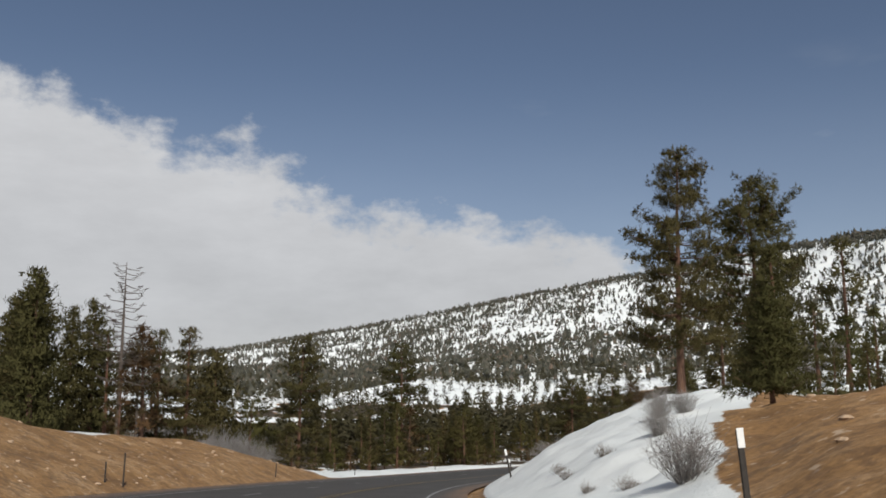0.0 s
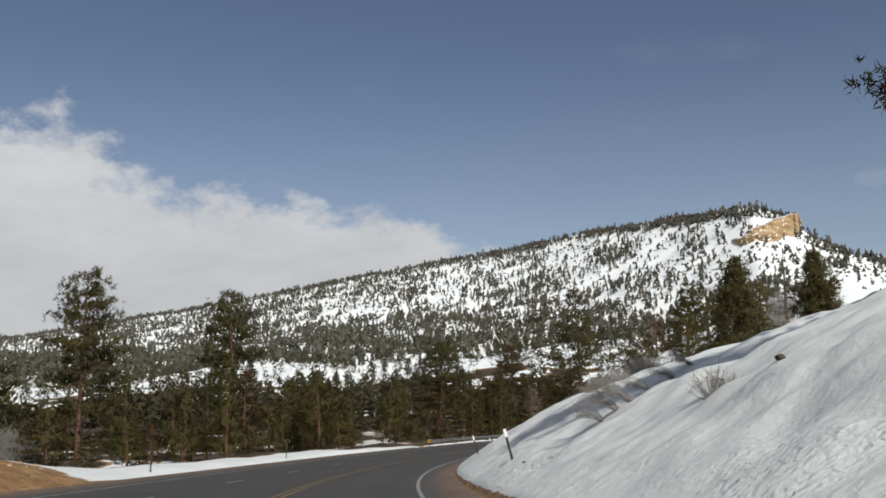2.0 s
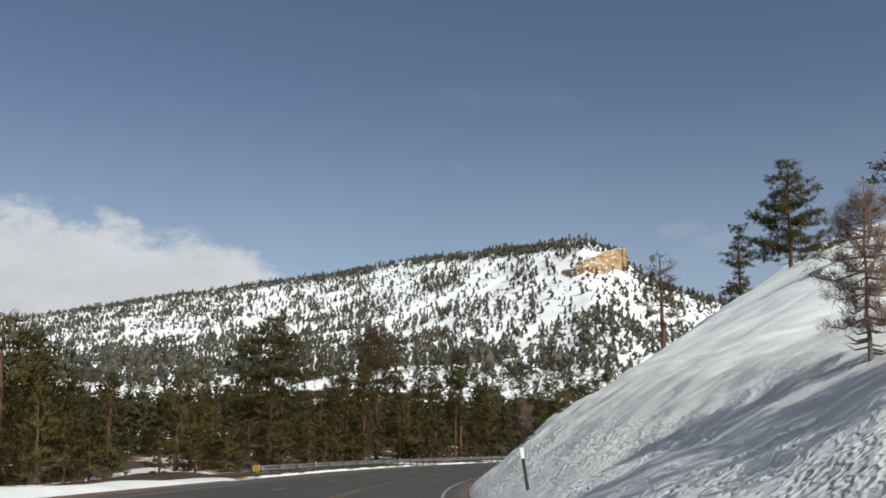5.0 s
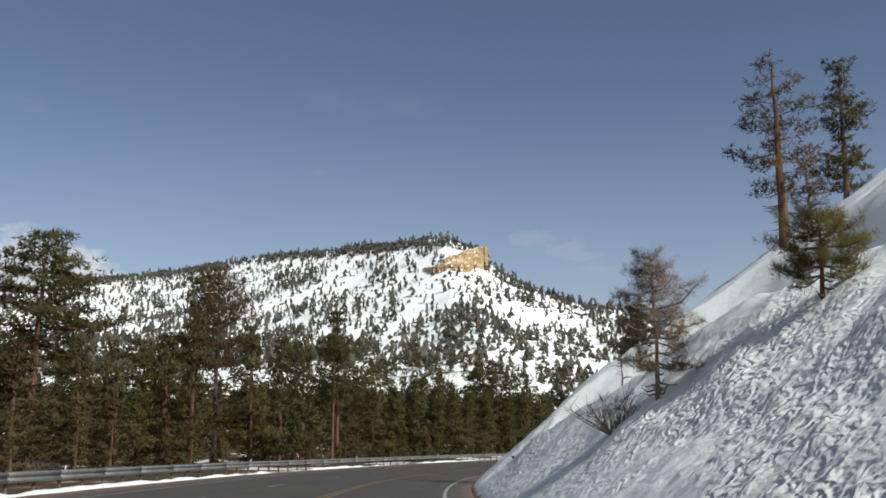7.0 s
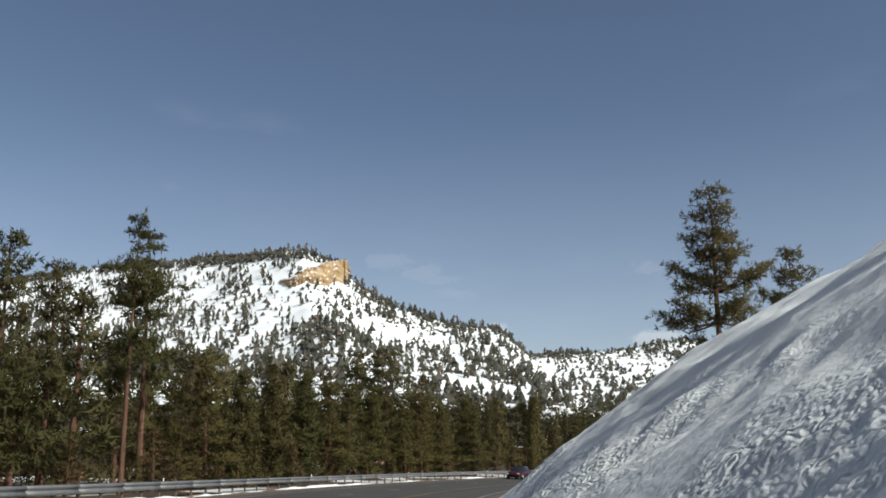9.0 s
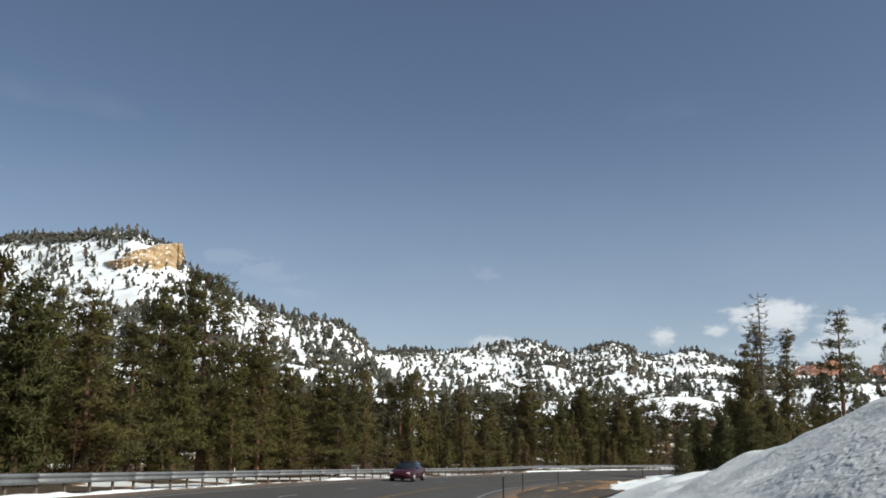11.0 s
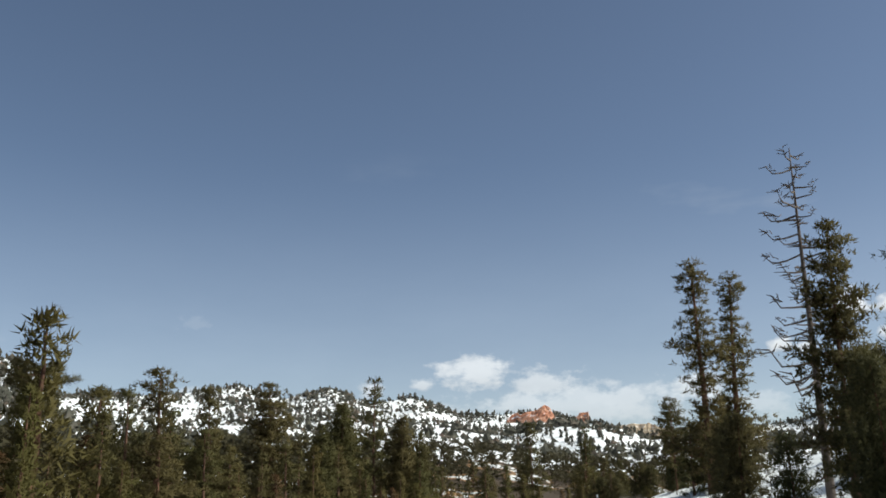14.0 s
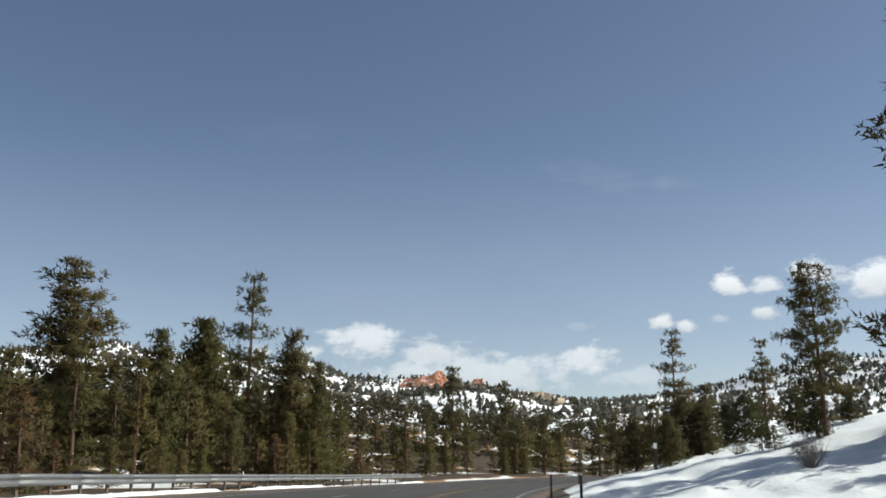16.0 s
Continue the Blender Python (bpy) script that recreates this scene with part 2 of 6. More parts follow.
def gravel():
    m = Mat("grey_brown_gravel", rough=0.95, spec=0.15)
    base = m.ramp(m.noise(0.5, 6, 0.65), [(0.3, (0.062, 0.053, 0.045)), (0.7, (0.115, 0.097, 0.080))])
    peb = m.ramp(m.noise(22, 4, 0.7), [(0.3, (0.6, 0.6, 0.6)), (0.7, (1.35, 1.33, 1.3))])
    wet = m.step(m.noise(0.3, 5, 0.6, (1.0, 0.4, 1.0)), 0.55, 0.65)
    m.color(m.mix(m.math("MULTIPLY", wet, 0.6), m.mix(1.0, base, peb, "MULTIPLY"), (0.04, 0.035, 0.03)))
    m.bump(m.noise(25, 5, 0.7), 0.02, 0.8)
    return m.m


M_GRAVEL = gravel()


def paint(name, col):
    m = Mat(name, rough=0.6)
    wear = m.step(m.noise(7, 6, 0.7), 0.40, 0.62)
    m.color(m.mix(m.math("ADD", m.math("MULTIPLY", wear, 0.45), 0.45), col, (0.06, 0.058, 0.055)))
    return m.m


M_WHITE = paint("white_road_paint", (0.62, 0.62, 0.60))
M_YELLOW = paint("yellow_road_paint", (0.46, 0.30, 0.06))


def bark(name, a, b, c):
    m = Mat(name, rough=0.9, spec=0.15)
    v = m.noise(3.0, 6, 0.65, (3.0, 3.0, 0.55))
    col = m.ramp(v, [(0.3, a), (0.52, b), (0.7, c)])
    hue = m.math("MULTIPLY", m.obrandom(), 0.4)
    m.color(m.mix(hue, col, (0.10, 0.075, 0.06)))
    m.bump(v, 0.05, 0.9)
    return m.m


M_BARK = bark("pine_bark", (0.045, 0.028, 0.022), (0.14, 0.07, 0.044), (0.22, 0.12, 0.08))
M_DEAD = bark("weathered_dead_wood", (0.05, 0.042, 0.036), (0.115, 0.094, 0.081), (0.18, 0.153, 0.132))
M_PALETWIG = bark("pale_grey_twigs", (0.21, 0.195, 0.185), (0.32, 0.30, 0.285), (0.42, 0.395, 0.375))
M_TWIG = bark("grey_brown_twigs", (0.13, 0.11, 0.09), (0.23, 0.195, 0.165), (0.31, 0.27, 0.23))


def needles(name, dark, mid, light, rusty=0.0):
    m = Mat(name, rough=0.8, spec=0.12)
    col = m.ramp(m.island(), [(0.0, dark), (0.5, mid), (1.0, light)])
    ob = m.math("MULTIPLY", m.obrandom(), 0.55)
    col = m.mix(ob, col, (0.115, 0.083, 0.036))
    if rusty:
        col = m.mix(m.math("MULTIPLY", m.step(m.noise(0.5, 3, 0.5), 0.42, 0.6), rusty), col, (0.17, 0.075, 0.035))
    m.color(col)
    thin = m.t.nodes.new("ShaderNodeBsdfTranslucent")
    m.link(col, thin.inputs["Color"])
    both = m.t.nodes.new("ShaderNodeMixShader")
    both.inputs[0].default_value = 0.38
    m.link(m.b.outputs[0], both.inputs[1])
    m.link(thin.outputs[0], both.inputs[2])
    m.link(both.outputs[0], m.t.nodes["Material Output"].inputs["Surface"])
    return m.m


M_PINE = needles("pine_needles", (0.063, 0.062, 0.023), (0.072, 0.071, 0.026), (0.081, 0.079, 0.029))
M_OLIVE = needles("olive_needles", (0.079, 0.073, 0.023), (0.090, 0.083, 0.026), (0.099, 0.092, 0.030))
M_DEEP = needles("deep_wood_needles", (0.062, 0.063, 0.023), (0.075, 0.074, 0.026), (0.088, 0.083, 0.032))
M_JUNIPER = needles("dark_juniper_scales", (0.045, 0.050, 0.021), (0.056, 0.061, 0.025), (0.068, 0.071, 0.030))
M_YOUNG = needles("young_olive_needles", (0.115, 0.105, 0.032), (0.135, 0.120, 0.037), (0.150, 0.132, 0.042))
M_DRY = needles("dry_reddish_needles", (0.20, 0.125, 0.10), (0.29, 0.20, 0.16), (0.37, 0.27, 0.22))
M_RUST = needles("half_dead_needles", (0.046, 0.038, 0.018), (0.074, 0.056, 0.028), (0.105, 0.076, 0.042), 0.4)


# greyer than the near needles: distance haze is mixed into the base colours
def far_needles():
    m = Mat("far_needles", rough=0.9, spec=0.1)
    m.color(m.ramp(m.island(), [(0.0, (0.046, 0.047, 0.037)), (0.5, (0.072, 0.071, 0.056)), (0.88, (0.105, 0.097, 0.078)), (1.0, (0.15, 0.11, 0.082))]))
    return m.m


M_FARTREE = far_needles()
M_VALLEY = needles("valley_needles", (0.045, 0.043, 0.024), (0.066, 0.061, 0.034), (0.090, 0.078, 0.045))


def rock(name, a, b, c):
    m = Mat(name, rough=0.9, spec=0.15)
    band = m.noise(0.10, 8, 0.65, (0.3, 0.3, 2.6))
    geo = m.t.nodes.new("ShaderNodeNewGeometry")
    split = m.t.nodes.new("ShaderNodeSeparateXYZ")
    m.link(geo.outputs["Normal"], split.inputs[0])
    lying = m.step(m.math("ADD", split.outputs[2], m.math("MULTIPLY", m.math("SUBTRACT", m.noise(0.3, 5, 0.6), 0.5), 0.5)), 0.62, 0.76)
    m.color(m.mix(lying, m.ramp(band, [(0.3, a), (0.5, b), (0.7, c)]), (0.82, 0.83, 0.84)))
    m.bump(m.noise(0.25, 8, 0.65), 2.0, 0.8)
    return m.m


M_CLIFF = rock("tan_sandstone", (0.19, 0.115, 0.06), (0.39, 0.265, 0.14), (0.53, 0.42, 0.27))
M_PALE = rock("pale_tan_limestone", (0.36, 0.25, 0.16), (0.48, 0.38, 0.27), (0.56, 0.48, 0.38))
M_RED = rock("red_limestone", (0.34, 0.14, 0.085), (0.46, 0.22, 0.14), (0.54, 0.36, 0.26))


def plain(name, col, rough=0.5, metal=0.0, spec=0.5, grain=0.12, scale=6.0):
    m = Mat(name, rough=rough, metal=metal, spec=spec)
    lo, hi = tuple(v * (1 - grain) for v in col), tuple(min(1, v * (1 + grain)) for v in col)
    n = m.noise(scale, 6, 0.65)
    m.color(m.ramp(n, [(0.3, lo), (0.7, hi)]))
    m.bump(n, 0.003, 0.4)
    return m.m


M_STEEL = plain("galvanised_steel", (0.17, 0.175, 0.175), 0.6, 0.3, 0.5, 0.15, 3.0)
M_POSTWOOD = plain("weathered_timber", (0.13, 0.10, 0.08), 0.9, 0, 0.2, 0.3, 8.0)
M_DARKPOST = plain("dark_steel_post", (0.040, 0.034, 0.029), 0.7, 0.2, 0.4, 0.3, 9.0)
M_WHITECAP = plain("white_reflector_cap", (0.78, 0.78, 0.76), 0.5, 0, 0.5, 0.05)
M_SIGNY = plain("yellow_sign_sheet", (0.75, 0.45, 0.03), 0.5, 0, 0.5, 0.05)
M_BLACK = plain("black_sheet", (0.015, 0.015, 0.015), 0.5, 0, 0.4, 0.1)
M_CAR = plain("dark_red_car_paint", (0.055, 0.012, 0.018), 0.22, 0.3, 0.6, 0.05)
M_TYRE = plain("tyre_rubber", (0.02, 0.02, 0.02), 0.85, 0, 0.3, 0.2)
M_RIM = plain("alloy_rim", (0.5, 0.5, 0.52), 0.35, 0.9, 0.5, 0.05)
M_GLASS = plain("dark_car_glass", (0.015, 0.018, 0.02), 0.06, 0, 0.8, 0.02)
M_LAMP = plain("clear_lamp_lens", (0.7, 0.7, 0.68), 0.15, 0.2, 0.8, 0.02)
M_CLOD = plain("dark_wet_earth", (0.075, 0.055, 0.042), 0.9, 0, 0.2, 0.4, 9.0)
M_STONE = plain("pale_stone", (0.42, 0.30, 0.20), 0.9, 0, 0.2, 0.3, 4.0)


# ---- helpers for building
def mesh_of(name, verts, faces, mat, smooth=False):
    me = bpy.data.meshes.new(name)
    me.from_pydata([tuple(v) for v in verts], [], [tuple(int(i) for i in f) for f in faces])
    me.materials.append(mat)
    if smooth:
        me.polygons.foreach_set("use_smooth", [True] * len(me.polygons))
    me.update()
    return me


def part(name, bm, material, parent, label="", smooth=False):
    me = bpy.data.meshes.new(name)
    bm.to_mesh(me)
    bm.free()
    me.materials.append(material)
    if smooth:
        me.polygons.foreach_set("use_smooth", [True] * len(me.polygons))
    ob = new(name, me)
    ob.parent = parent
    if label:
        tagged(ob, label)
    return ob


def part_mesh(name, me, parent, label=""):
    ob = new(name, me)
    ob.parent = parent
    if label:
        tagged(ob, label)
    return ob


def box(bm, cx, cy, cz, sx, sy, sz, bevel=0.0, m=None):
    got = bmesh.ops.create_cube(bm, size=1.0, matrix=(m or Matrix()) @ Matrix.Translation((cx, cy, cz)) @ Matrix.Diagonal((sx, sy, sz, 1)))
    if bevel:
        es = list({e for v in got["verts"] for e in v.link_edges})
        bmesh.ops.bevel(bm, geom=es, offset=bevel, segments=1, affect="EDGES")
    return got


def set_attr(me, name, values):
    at = me.attributes.new(name, "FLOAT", "POINT")
    at.data.foreach_set("value", np.asarray(values, dtype=np.float32))


def smoothstep(a, b, x):
    t = np.clip((np.asarray(x, float) - a) / (b - a), 0, 1)
    return t * t * (3 - 2 * t)


# value noise on a lattice, vectorised
_perm = np.random.RandomState(3).rand(256, 256)


def vnoise(x, y):
    x, y = np.asarray(x, float), np.asarray(y, float)
    xi, yi = np.floor(x).astype(int), np.floor(y).astype(int)
    fx, fy = x - xi, y - yi
    fx, fy = fx * fx * (3 - 2 * fx), fy * fy * (3 - 2 * fy)
    a, b = _perm[xi % 256, yi % 256], _perm[(xi + 1) % 256, yi % 256]
    c, d = _perm[xi % 256, (yi + 1) % 256], _perm[(xi + 1) % 256, (yi + 1) % 256]
    return (a * (1 - fx) + b * fx) * (1 - fy) + (c * (1 - fx) + d * fx) * fy


def fbm(x, y, octaves=5, gain=0.5):
    total, amp, norm = 0.0, 1.0, 0.0
    for k in range(octaves):
        total = total + amp * (vnoise(x * 2 ** k + 17.3 * k, y * 2 ** k - 9.1 * k) - 0.5)
        norm, amp = norm + amp, amp * gain
    return total / norm * 2


# ---- the road's line: s metres along it, d metres to its right
SPEED = 19.0244
KT = np.array([-8, 0, 2, 4, 6, 8, 10, 12, 14, 16, 18, 21, 30]) * SPEED
RATE = np.array([5.6, 5.604, 4.919, 4.117, 4.407, 4.785, 5.236, 5.443, 5.463, 5.184, 5.2, 5.2, 2.0]) / SPEED
FALL = np.array([-0.068, -0.0708, -0.07557, -0.06865, -0.05296, -0.0438, -0.03862, -0.0303, -0.02629, -0.02219, -0.006, -0.004, -0.006])
EYE = 1.08
SS = np.arange(-120, 600.01, 0.5)
_mid = SS[:-1] + 0.25
_zero = int(np.argmin(abs(SS)))
HEAD = np.concatenate([[0], np.cumsum(np.interp(_mid, KT, RATE) * 0.5)])
HEAD = np.radians(HEAD - HEAD[_zero] - 8.785)
_hm = (HEAD[1:] + HEAD[:-1]) / 2


def _sum(v):
    c = np.concatenate([[0], np.cumsum(v * 0.5)])
    return c - c[_zero]


RX, RY = _sum(np.sin(_hm)), _sum(np.cos(_hm))
RZ = _sum(np.interp(_mid, KT, FALL)) - EYE


def tilt(s, d):
    """The curve's outer side is banked up."""
    return np.interp(s, [150, 190, 250, 312, 330, 345, 365, 385], [0, 0.015, 0.021, 0.030, 0.040, 0.030, 0.012, 0.0]) * np.clip(-np.asarray(d, float), 0, 13)


def on_road(s, d, h=0.0):
    """World places for road coordinates."""
    s, d = np.asarray(s, float), np.asarray(d, float)
    h = h + tilt(s, d)
    a = np.interp(s, SS, HEAD)
    return np.stack(np.broadcast_arrays(np.interp(s, SS, RX) + np.cos(a) * d, np.interp(s, SS, RY) - np.sin(a) * d, np.interp(s, SS, RZ) + h), -1)


def road_coords(x, y):
    """s and d of world places, in chunks."""
    x, y = np.ravel(np.asarray(x, float)), np.ravel(np.asarray(y, float))
    s, d = np.zeros(len(x)), np.zeros(len(x))
    cx, cy, cs = RX[::4], RY[::4], SS[::4]
    for i in range(0, len(x), 20000):
        px, py = x[i:i + 20000], y[i:i + 20000]
        k = ((px[:, None] - cx) ** 2 + (py[:, None] - cy) ** 2).argmin(1)
        a = np.interp(cs[k], SS, HEAD)
        ds = (px - cx[k]) * np.sin(a) + (py - cy[k]) * np.cos(a)
        ss = cs[k] + np.clip(ds, -3, 3)
        a = np.interp(ss, SS, HEAD)
        s[i:i + 20000] = ss
        d[i:i + 20000] = (px - np.interp(ss, SS, RX)) * np.cos(a) - (py - np.interp(ss, SS, RY)) * np.sin(a)
    return s, d


# ---- the lie of the land
OX, OY = 60.0, 130.0
# crest of the ridges seen round the valley: azimuth, distance, height
CREST_AZ = np.array([-180, -90, -45, -17, -10, -4, 3, 11, 19, 25.6, 29.2, 30.8, 32.6, 35, 38, 41.3, 43.2, 46, 50, 53, 55.5, 58, 60.3, 62.7, 65.6, 68, 71, 74.5, 80, 84, 87, 90, 100, 120, 180])
CREST_R = np.array([700, 900, 1900, 2050, 2000, 1900, 1750, 1600, 1340, 1120, 1000, 985, 975, 960, 950, 950, 980, 1050, 1150, 1180, 1180, 1190, 1180, 1190, 1190, 1210, 1240, 1300, 1400, 1390, 1280, 1150, 800, 600, 700])
CREST_Z = np.array([30, 30, 60, 99, 141, 171, 204, 227, 227, 205, 192, 180, 150, 125, 108, 102, 77, 84, 98, 112, 97, 111, 92, 101, 78, 80, 83, 66, 66, 71, 80, 88, 70, 40, 30])


def crest(azimuth):
    return np.interp(azimuth, CREST_AZ, CREST_R), np.interp(azimuth, CREST_AZ, CREST_Z)


def far_height(x, y):
    dx, dy = x - OX, y - OY
    r, a = np.hypot(dx, dy), np.degrees(np.arctan2(dx, dy))
    rc, zc = crest(a)
    u = (r - 150) / (rc - 150)
    uu = np.clip(u, 0, 1)
    z = -13 + (zc + 13) * (0.22 * uu + 0.78 * uu ** 2.3)
    swell = np.sin(np.pi * np.clip(uu, 0, 1)) ** 0.8
    z = z + swell * (fbm(x / 190, y / 190, 5) * 17 + np.abs(fbm(x / 90 + 40, y / 90, 3)) * 11)
    z = z + np.clip(u, 0, 1) * fbm(x / 38, y / 38, 3) * 2.2
    return z - np.clip(r - rc, 0, None) * 0.22


K_S = [-60, 10, 33, 53, 75, 90, 105, 125, 150, 170, 190, 205, 216, 228, 245, 270, 300, 325, 345, 470]
K_1 = [0.40, 0.46, 0.49, 0.57, 0.57, 0.61, 0.62, 0.70, 0.80, 0.82, 0.79, 0.75, 0.58, 0.28, 0.05, 0.04, 0.04, 0.09, 0.19, 0.19]
K_2 = [0.35, 0.42, 0.48, 0.50, 0.35, 0.27, 0.29, 0.46, 0.64, 0.70, 0.67, 0.60, 0.50, 0.26, 0.10, 0.06, 0.06, 0.17, 0.25, 0.24]
K_H = [2.8, 3.0, 3.5, 6.4, 6.5, 6.4, 6.6, 7.8, 15, 19, 18, 13, 8.0, 5.0, 4.0, 6, 9, 7.5, 6.5, 6.0]
TOE_S = [0, 45, 70, 90, 105, 200, 240]
TOE_D = [3.7, 3.7, 3.2, 2.9, 2.55, 2.7, 2.9]

# the crest of that lobe, over the toe
LIP_S = [146, 148, 152.5, 155.4, 159.4, 162.2, 164, 166]
LIP_W = [8.2, 6.4, 3.8, 3.2, 2.3, 1.6, 0.8, 0.1]


def toe(s):
    return np.interp(s, TOE_S, TOE_D)


def chunky(s, d):
    """Where the plough has thrown broken snow against the bank."""
    patch = np.maximum(0.5, smoothstep(-0.35, 0.10, fbm(s / 5 + 11, d / 3.2, 3))) * np.interp(s, [148, 158, 168, 172, 185], [0.8, 1.0, 1.0, 0.6, 0.8])
    return np.interp(s, [28, 46, 66, 95, 118, 126, 205, 228], [0.15, 0.55, 0.6, 0.7, 0.8, 1.0, 1.0, 0.15]) * smoothstep(np.interp(s, [60, 120, 150, 200], [7.5, 8.0, 10.5, 10.0]), 4.5, d + 1.5 * fbm(s / 3, d / 3 + 8, 3)) * patch


def right_profile(s, d):
    w = np.clip(d - toe(s), 0, None)
    h = np.interp(s, K_S, K_1) * np.minimum(w, 5) + np.interp(s, K_S, K_2) * np.clip(w - 5, 0, None)
    h = h + np.interp(s, [235, 258, 318, 340], [0, 0.34, 0.34, 0]) * np.clip(w - 16, 0, None)
    top = np.interp(s, K_S, K_H)
    soft = 1.2
    over = np.log1p(np.exp(np.clip((h - top) / soft, -30, 30))) * soft
    h = h - over * 0.88
    h = h + smoothstep(0.3, 3, w) * (fbm(s / 9, d / 7, 4) * 0.55 + fbm(s / 2.3 + 5, d / 2.1, 3) * 0.22 + fbm(s / 0.9, d / 0.9 + 7, 2) * 0.11)
    h = h - 0.18 * np.clip(d - 13.0, 0, 11) * smoothstep(68, 52, s) * smoothstep(-20, 5, s)
    # a gully behind the near lobe of ploughed snow, its far side turned to the sun
    behind = w - np.interp(s, LIP_S, LIP_W)
    gully = np.where(behind > 0, np.sqrt(behind ** 2 + 0.09) - 0.3, 0)
    h = h - 0.92 * np.minimum(gully, 4.0) * smoothstep(146, 150, s) * np.clip((168.4 - s) / 4.6, 0, 1) * smoothstep(14, 6.5, w)
    q = chunky(s, d) * smoothstep(0.15, 0.9, w)
    a, b = 0.8 * s + 0.6 * d, 0.8 * d - 0.6 * s
    h = h + q * (0.075 * np.abs(fbm(a / 0.9, b / 0.9, 2)) + 0.07 * np.abs(fbm(a / 0.32 + 7, b / 0.32, 2)) + 0.075 * np.abs(fbm(b / 0.17, a / 0.17 + 3, 1)) - 0.05)
    return h - 0.12 * (1 - smoothstep(0.0, 0.35, w))


def left_profile(s, d):
    w = np.clip(-d - 11.6, 0, None)
    berm = np.interp(s, [130, 155, 340, 365], [0.22, 0.05, 0.05, 0.2]) * smoothstep(0.2, 1.0, w) * (0.6 + 0.8 * vnoise(s / 4, d / 3))
    cut = smoothstep(88, 66, s) * np.minimum(w * 0.36, 2.6 + 0.03 * w) * smoothstep(0.2, 2.5, w)
    drop = -1.0 * smoothstep(4, 16, w) * smoothstep(70, 100, s) * smoothstep(190, 150, s)
    h = berm + cut + drop + smoothstep(2, 8, w) * (fbm(s / 11 + 3, d / 11, 4) * 0.7)
    return h - 0.10 * (1 - smoothstep(0.0, 0.4, w))


def height(x, y):
    """Ground height for arrays of world places."""
    s, d = road_coords(x, y)
    zr = np.interp(s, SS, RZ)
    near = zr + tilt(s, d) + np.where(d > 0, right_profile(s, d), left_profile(s, d))
    far = far_height(np.ravel(x), np.ravel(y))
    w = np.where(d > 0, smoothstep(35, 85, d), smoothstep(38, 95, -d))
    w = np.maximum(w, smoothstep(560, 598, s))
    return near * (1 - w) + far * w, s, d


def zat(x, y):
    return float(height(np.array([x]), np.array([y]))[0][0])


def grid_faces(nu, nv, wrap=False):
    i, j = np.meshgrid(np.arange(nu if wrap else nu - 1), np.arange(nv - 1), indexing="ij")
    i2 = (i + 1) % nu
    return np.stack([i * nv + j, i2 * nv + j, i2 * nv + j + 1, i * nv + j + 1], -1).reshape(-1, 4)


def structure(name, me, label, category):
    return tagged(new(name, me), label, category, kind="structure")


def fast_mesh(name, verts, faces, mat, smooth=True):
    verts, faces = np.asarray(verts, np.float32), np.asarray(faces, np.int32)
    me = bpy.data.meshes.new(name)
    k = faces.shape[1]
    me.vertices.add(len(verts))
    me.vertices.foreach_set("co", verts.ravel())
    me.loops.add(faces.size)
    me.loops.foreach_set("vertex_index", faces.ravel())
    me.polygons.add(len(faces))
    me.polygons.foreach_set("loop_start", np.arange(0, faces.size, k, dtype=np.int32))
    me.polygons.foreach_set("use_smooth", np.full(len(faces), smooth))
    me.update(calc_edges=True)
    me.validate()
    me.materials.append(mat)
    return me


# far land: rings round the valley, sunk beneath the roadside strips
fa = np.concatenate([np.arange(-32, 108, 0.35), np.arange(108, 328, 4.0)])
fr = np.concatenate([np.arange(12, 130, 7.0), np.arange(130, 620, 9.0), np.arange(620, 1500, 8.0), np.arange(1500, 2200, 20), [2300, 2600, 3200, 4000, 4800]])
ga, gr = np.meshgrid(np.radians(fa), fr, indexing="ij")
gx, gy = OX + np.sin(ga) * gr, OY + np.cos(ga) * gr
gz, gs, gd = height(gx, gy)
inner = (gs > -118) & (gs < 590)
gz = gz - np.where(inner, np.where(gd > 0, smoothstep(88, 80, gd), smoothstep(98, 88, -gd)) * 5.0, 0)
gz = gz.reshape(gx.shape)
gz[:, -5:] = np.minimum(gz[:, -5:], np.array([40, 0, -20, -20, -20]))
far_me = fast_mesh("ground", np.stack([gx, gy, gz], -1).reshape(-1, 3), grid_faces(len(fa), len(fr), wrap=True)[:, ::-1], M_FAR)
gu = np.clip((gr - 150) / (crest(np.degrees(ga))[0] - 150), 0, 1)
bare = 0.14 + 2.6 * smoothstep(-0.05, 0.05, fbm(gx / 32, gy / 32 + 3, 4) + 0.10 - 0.75 * smoothstep(0.05, 0.30, gu)) * smoothstep(0.42, 0.34, gu) + 0.35 * fbm(gx / 130 + 9, gy / 130, 4) + 0.10 * fbm(gx / 30, gy / 30, 3)
bare = np.where((gd.reshape(gx.shape) > 30) & (gs.reshape(gx.shape) > -110) & (gs.reshape(gx.shape) < 585), 0.12 + 0.25 * fbm(gx / 30, gy / 30, 4), bare)
set_attr(far_me, "bare", bare.ravel())
structure("ground", far_me, "snow-covered valley floor and wooded mountainside with bare soil", "ground")


